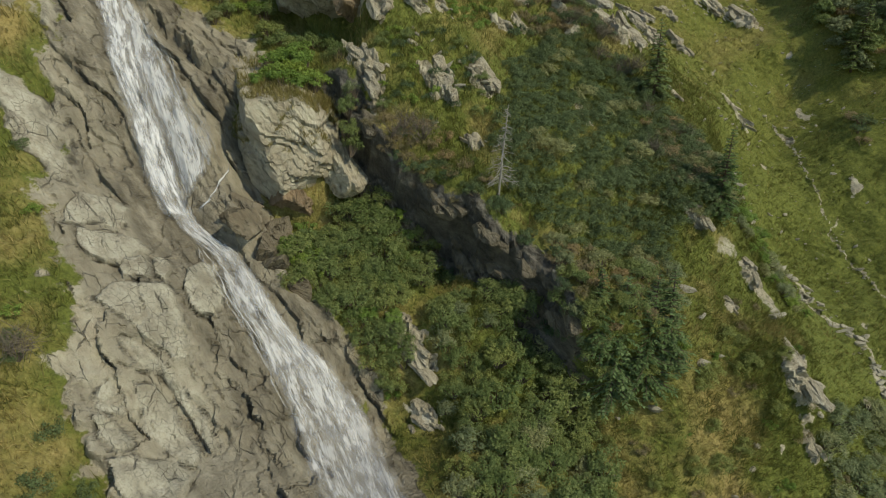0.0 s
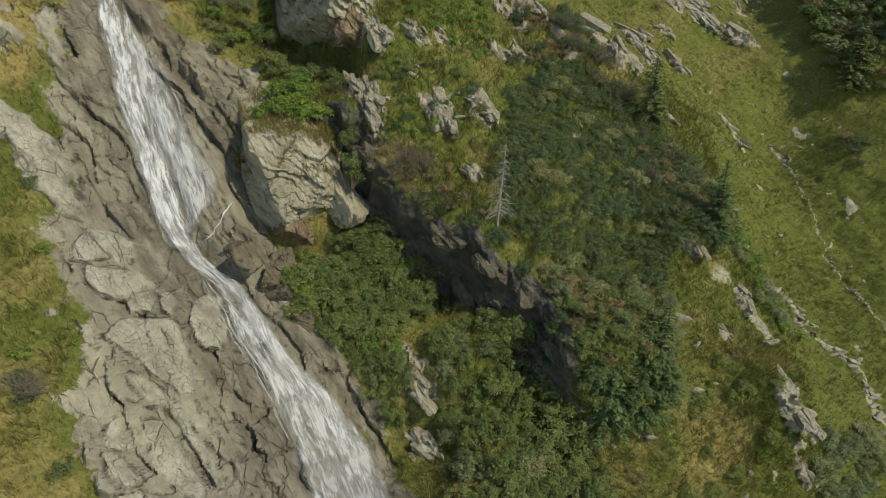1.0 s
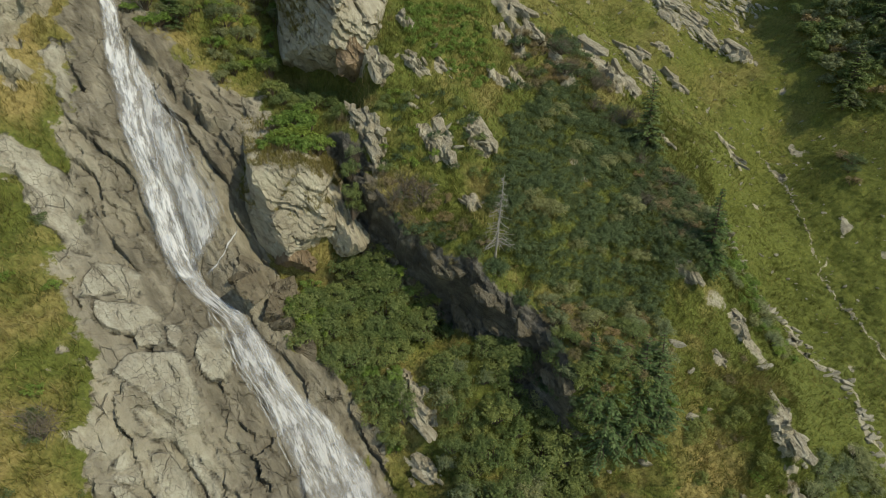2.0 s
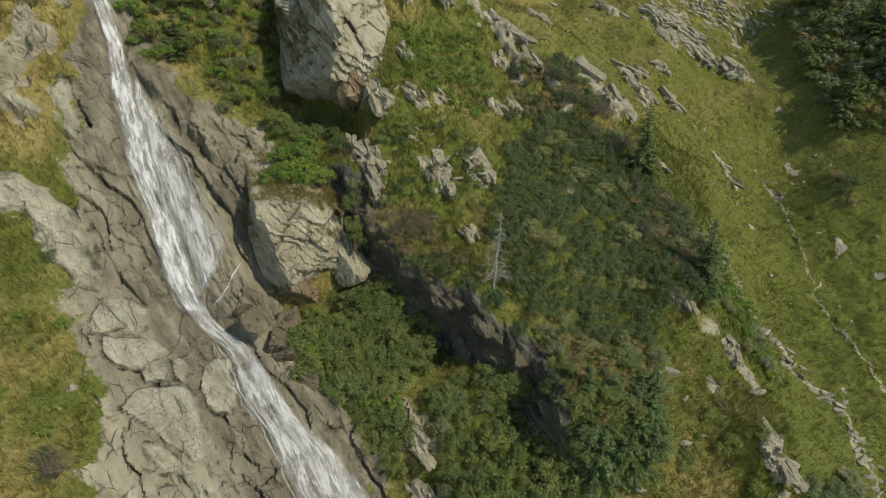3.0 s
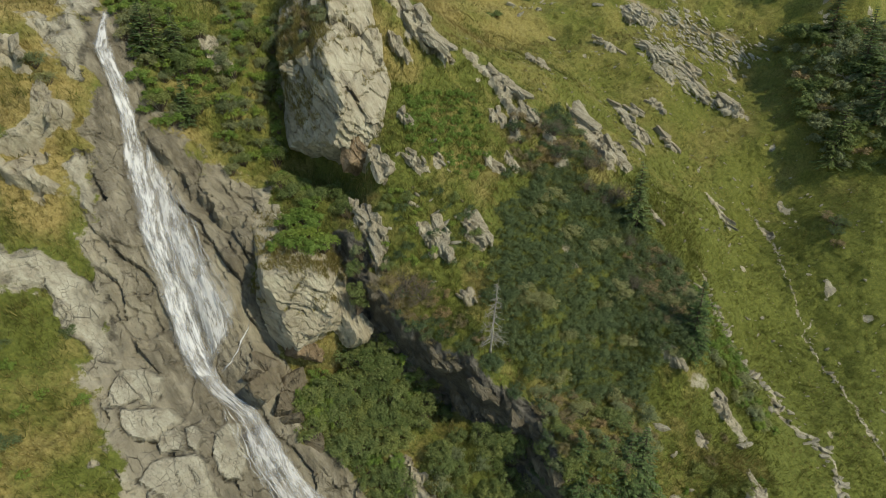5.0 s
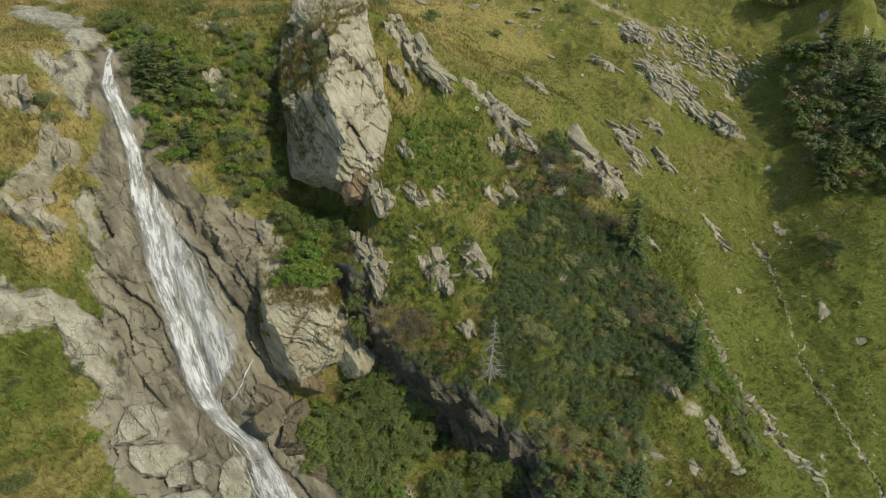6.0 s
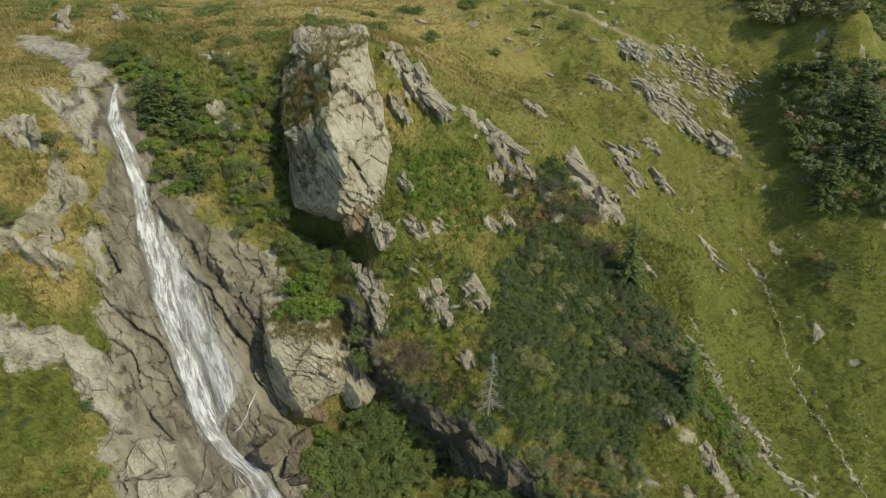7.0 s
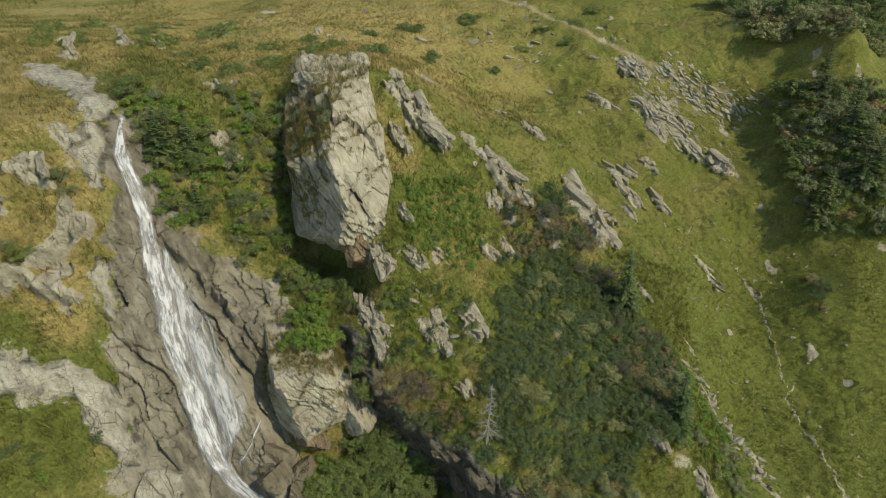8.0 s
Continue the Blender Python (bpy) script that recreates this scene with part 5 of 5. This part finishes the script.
plant(mats, [(-46.5, 112.0), (-15.7, 96.3), (-9.6, 93.2), (4.7, 118.6), (18.0, 115.0), (-32.8, 96.8), (-49.9, 93.9), (21.5, 110.9), (28.6, 122.3), (13.4, 108.6), (-40.0, 96.0), (-52.0, 90.0), (-56.0, 97.0), (-28.0, 91.0), (-24.0, 92.5), (-20.0, 99.0), (-34.0, 104.0), (-44.0, 103.0), (-12.0, 104.0), (-6.0, 110.0), (-26.0, 110.0), (8.0, 100.0), (-2.0, 97.0), (-38.0, 92.0), (-33.0, 87.5), (-30.0, 84.0), (-25.0, 82.5), (-21.0, 86.0), (-43.0, 98.0), (-48.0, 90.0), (-17.0, 91.0), (-58.0, 108.0), (24.0, 117.0)], 0.8, 1.5, "juniper mats", 43, 18)
plant(heaths + alders + willows, scattered([(8.0, 36.0), (18.0, 36.0), (18.5, 31.0), (11.0, 28.0), (8.5, 31.0)], 34, 29, 1.0), 0.5, 0.9, "mixed scrub", 44)
plant(heaths, scattered([(-7.0, 47.0), (0.0, 44.0), (4.0, 39.5), (0.0, 41.0), (-5.0, 43.5)], 12, 30, 1.2), 0.5, 0.9, "heath bushes", 45)
plant(heaths + scrubs, scattered([(8.0, 66.0), (14.0, 70.0), (18.0, 62.0), (12.0, 60.5), (6.0, 58.0)], 50, 31, 0.9), 0.6, 0.95, "heath bushes", 46)
plant(heaths + freshes + alders, scattered(LOWER_RIGHT, 64, 32, 1.1), 0.3, 0.7, "", 47, many="small dry and green bushes among the grass")
plant(freshes + scrubs, scattered(LEFT_BANK[:6] + [(-30.0, 12.0), (-36.0, 40.0)], 44, 33, 1.2), 0.4, 0.8, "", 48, many="small leafy bushes on the grassy bank")
plant(freshes, scattered([(-4.0, 66.0), (3.0, 68.0), (5.0, 60.0), (2.0, 56.0), (-3.0, 58.0)], 80, 34, 0.8), 0.3, 0.6, "", 49, 25, many="small leafy green herbs on the slope")
plant(alders + scrubs, beside([(-5.8, 40.6), (-1.8, 37.6), (2.4, 34.4), (6.4, 31.8), (8.0, 29.0)], 16, 0.5, 61), 0.5, 0.85, "bushes under the rock step", 52)
plant(heaths + scrubs, beside([(-4.0, 43.6), (-0.4, 41.0), (4.2, 37.8), (8.2, 35.2)], 34, 0.55, 62), 0.4, 0.75, "bushes on the rim", 53)
plant(alders + scrubs, beside([(8.4, 31.8), (9.6, 29.4), (11.2, 26.6)], 14, 0.6, 63), 0.45, 0.8, "bushes under the rock step", 54)
plant(heaths + dries + heaths, scattered([(18.5, 53.0), (22.0, 52.0), (24.8, 48.0), (23.6, 43.0), (20.0, 43.0), (18.5, 47.0)], 26, 64, 1.0), 0.6, 1.0, "heath bushes", 55)
plant(freshes, scattered([(-12.2, 37.6), (-9.0, 39.0), (-7.4, 36.5), (-9.6, 33.6), (-11.4, 34.6)], 14, 65, 0.9), 0.6, 0.9, "bushes of the thicket", 56)
plant(scrubs + alders + freshes, scattered([(-5.6, 53.0), (-1.0, 54.0), (3.0, 52.4), (4.4, 47.0), (0.0, 45.0), (-4.6, 46.0)], 40, 66, 0.8), 0.3, 0.6, "", 57, many="low dark green scrub between the rock ribs")
plant(dries, [(-3.0, 44.6), (-1.6, 43.6), (-22.7, 23.9), (-4.2, 43.2), (15.0, 58.0), (17.0, 57.0), (13.0, 62.0), (15.5, 61.0), (12.0, 64.5), (18.6, 57.8)], 0.8, 1.2, "dry shrubs", 50)
for kind in alders + willows + freshes + scrubs + heaths + mats + dries + far_alders + far_willows + far_heaths:
    away(kind)

# wet rocks between the waterfall and the thicket
WET_ROCKS = [rock_mesh("wet_rock", (1, 1, 1), 260 + i, 12, 5, 0.07, [(0.1, -0.5, 0.8, 0.8)], 1.4, WET) for i in range(4)]
for i, (x, s, size) in enumerate([(-15.2, 38.4, 0.9), (-14.2, 36.6, 1.0), (-13.0, 35.0, 0.75), (-12.0, 34.0, 0.7), (-15.3, 36.9, 0.6), (-13.0, 36.8, 0.8), (-10.8, 32.2, 0.6)]):
    ob = tagged(new("wet_rock", WET_ROCKS[i % 4]), "rounded grey-brown wet rock beside the waterfall", "rock", "wet rocks by the fall")
    ob.matrix_world = place(x, s, 0.2 * size, (20 * i, 30, 50 * i)) @ Matrix.Diagonal((1.25 * size, size, 0.9 * size, 1))

# dark broken blocks of the rock step beside the gully, shade included in their tint
DARK_ROCKS = [rock_mesh("step_block", (1, 1, 1), 280 + i, 15, 5, 0.20, [(0.1, 0.25, 1, 0.8), (-0.6, -0.7, 0.3, 0.8)], 1.4, DARK_SHADED) for i in range(5)]
rng = np.random.RandomState(29)
rows, _ = curve_points(DARK_GULLY, 100)
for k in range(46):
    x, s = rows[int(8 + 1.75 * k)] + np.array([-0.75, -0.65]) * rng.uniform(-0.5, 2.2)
    ob = tagged(new("step_block", DARK_ROCKS[rng.randint(5)]), "dark wet broken block in the rock step, its tint deepened for shade", "rock", "blocks of the rock step")
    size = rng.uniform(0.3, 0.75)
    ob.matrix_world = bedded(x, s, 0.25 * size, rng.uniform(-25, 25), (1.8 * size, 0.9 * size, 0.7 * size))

# single trees: x, s, height
for i, (x, s, tall) in enumerate([(20.2, 53.9, 8.0), (23.3, 40.6, 7.6), (12.5, 25.4, 9.6), (14.9, 25.6, 9.4), (16.6, 27.4, 7.6), (11.4, 28.0, 6.4), (-26.8, 66.0, 6.0), (-25.2, 66.4, 5.2), (-24.2, 60.5, 4.4), (-28.0, 65.8, 5.4)]):
    tree = spruce(tall, 500 + i, broad=1.0 if i in (0, 1) else 1.1)
    tree.matrix_world = pose(*spot(x, s, -0.2)[0], 3, 0, 47 * i)
    tagged(tree, group="spruces on the slope")
firs = [spruce(9.0, 520 + i, "tall dark spruce in the shaded wood") for i in range(3)]
plant(firs, [(51.9, 70.4), (57.5, 75.0), (59.4, 74.4), (61.0, 77.0), (58.6, 83.4), (57.4, 92.5), (57.0, 110.0), (62.0, 113.0), (66.0, 107.0)], 0.75, 1.15, "spruces of the wood", 51, 3)
for kind in firs:
    away(kind)
snag = dead_spruce(6.8, 540)
snag.matrix_world = pose(*spot(4.2, 39.2)[0], 4, 3, 0)
tagged(snag, group="")

# ---- grass ----
def make_grass():
    m, tree, shader = material("grass_blade", 0.6, 0.2)
    pick = tree.nodes.new("ShaderNodeNewGeometry").outputs["Random Per Island"]
    green = ramp(tree, pick, (0.0, (0.062, 0.075, 0.016)), (1.0, (0.148, 0.166, 0.036)))
    straw = ramp(tree, pick, (0.0, (0.17, 0.131, 0.046)), (1.0, (0.45, 0.36, 0.155)))
    colour = mix(tree, layer(tree, "dry"), green, straw)
    tree.links.new(colour, shader.inputs["Base Color"])
    glow = tree.nodes.new("ShaderNodeBsdfTranslucent")
    tree.links.new(colour, glow.inputs["Color"])
    both = node(tree, "ShaderNodeMixShader", Fac=0.3)
    tree.links.new(shader.outputs[0], both.inputs[1])
    tree.links.new(glow.outputs[0], both.inputs[2])
    tree.links.new(both.outputs[0], tree.nodes["Material Output"].inputs["Surface"])
    return m


GRASS = make_grass()


def blades(at, dry, tall, wide, per, seed):
    """Tufts of bent grass blades, one triangle each."""
    r = np.random.RandomState(seed)
    n = len(at) * per
    root = np.repeat(at, per, 0) + r.normal(size=(n, 3)) * 0.09
    k = (np.repeat(tall, per) * (0.6 + 0.7 * r.rand(n)))[:, None]
    up = np.array([0, -0.42, 0.8]) + 0.5 * r.normal(size=(n, 3))
    side = np.cross(up, r.normal(size=(n, 3)))
    side /= np.linalg.norm(side, axis=1)[:, None]
    w = wide * (0.7 + 0.6 * r.rand(n))[:, None]
    v = np.stack([root - side * w, root + side * w, root + up * k], 1).reshape(-1, 3)
    d = np.clip(np.repeat(dry, per) + 0.22 * r.normal(size=n), 0, 1)
    return shape("grass", v, np.arange(3 * n).reshape(n, 3), GRASS, False, dry=np.repeat(d, 3))


def meadow_grass(corners, count, tall, wide, per, seed, label):
    r = np.random.RandomState(seed)
    lo, hi = np.array(corners[0]), np.array(corners[1])
    p = lo + (hi - lo) * r.rand(count, 2)
    c = surface(p[:, 0], p[:, 1])
    keep = (c["rock"] + 0.35 * r.rand(count) < 0.5) & (c["path"] < 0.4)
    p, h, dry = p[keep], c["h"][keep] - 0.03, c["dry"][keep]
    # patches of greener and drier grass
    dry = np.clip(0.8 * dry + 0.42 * rough(p[:, 0] / 2.2, p[:, 1] / 2.2, 2, 95), 0, 1)
    k = tall * (0.6 + 0.55 * (1 + lumps(p[:, 0] / 2.5, p[:, 1] / 2.5, 96))) * (1 - 0.35 * c["meadow"][keep])
    at = np.stack([p[:, 0], (p[:, 1] - h) * C45, (p[:, 1] + h) * C45], 1)
    tagged(new("grass", blades(at, dry, k, wide, per, seed)), label, "grass", kind="stuff")


meadow_grass([(-46, 12), (30, 62)], 56000, 0.42, 0.024, 5, 601, "long green and straw-coloured grass on the steep slope")
meadow_grass([(-58, 62), (20, 96)], 28000, 0.36, 0.026, 5, 602, "dry straw-coloured grass round the cliff tops")
meadow_grass([(20, 20), (64, 100)], 42000, 0.26, 0.026, 5, 603, "short yellow-green meadow grass")
meadow_grass([(-120, 84), (-58, 165)], 13000, 0.3, 0.06, 4, 606, "short pale meadow grass on the terrace")
meadow_grass([(-70, 140), (40, 165)], 8000, 0.3, 0.06, 4, 605, "short pale meadow grass on the terrace")
meadow_grass([(-60, 96), (64, 140)], 28000, 0.26, 0.036, 4, 604, "short pale meadow grass on the terrace")


def grass_on(rock, count, seed, steep=0.72, turned=9.0):
    """Grass rooted on the ledges of a rock; turned: the most that their normals point along x."""
    r = np.random.RandomState(seed)
    me, m = rock.data, rock.parent.matrix_basis @ rock.matrix_basis
    n = np.zeros(len(me.vertices) * 3)
    me.vertices.foreach_get("normal", n)
    co = np.zeros(len(me.vertices) * 3)
    me.vertices.foreach_get("co", co)
    turn = np.array(m.to_3x3())
    n, co = n.reshape(-1, 3) @ turn.T, co.reshape(-1, 3) @ turn.T + np.array(m.translation)
    ok = np.where((n[:, 2] > steep) & (n[:, 0] < turned) & (rough(co[:, 0] / 1.5, co[:, 2] / 1.5 + co[:, 1], 3, seed) > -0.15))[0]
    if len(ok) == 0:
        return
    at = co[r.choice(ok, count)] + r.normal(size=(count, 3)) * 0.06
    tagged(new("grass", blades(at, 0.45 + 0.3 * r.rand(count), np.full(count, 0.32), 0.022, 6, seed)), "tufts of dry grass on rock ledges", "grass", kind="stuff")


grass_on(block, 2600, 611, 0.5)
grass_on(buttress, 1800, 612, 0.74)
grass_on(buttress, 4200, 613, 0.38, -0.25)
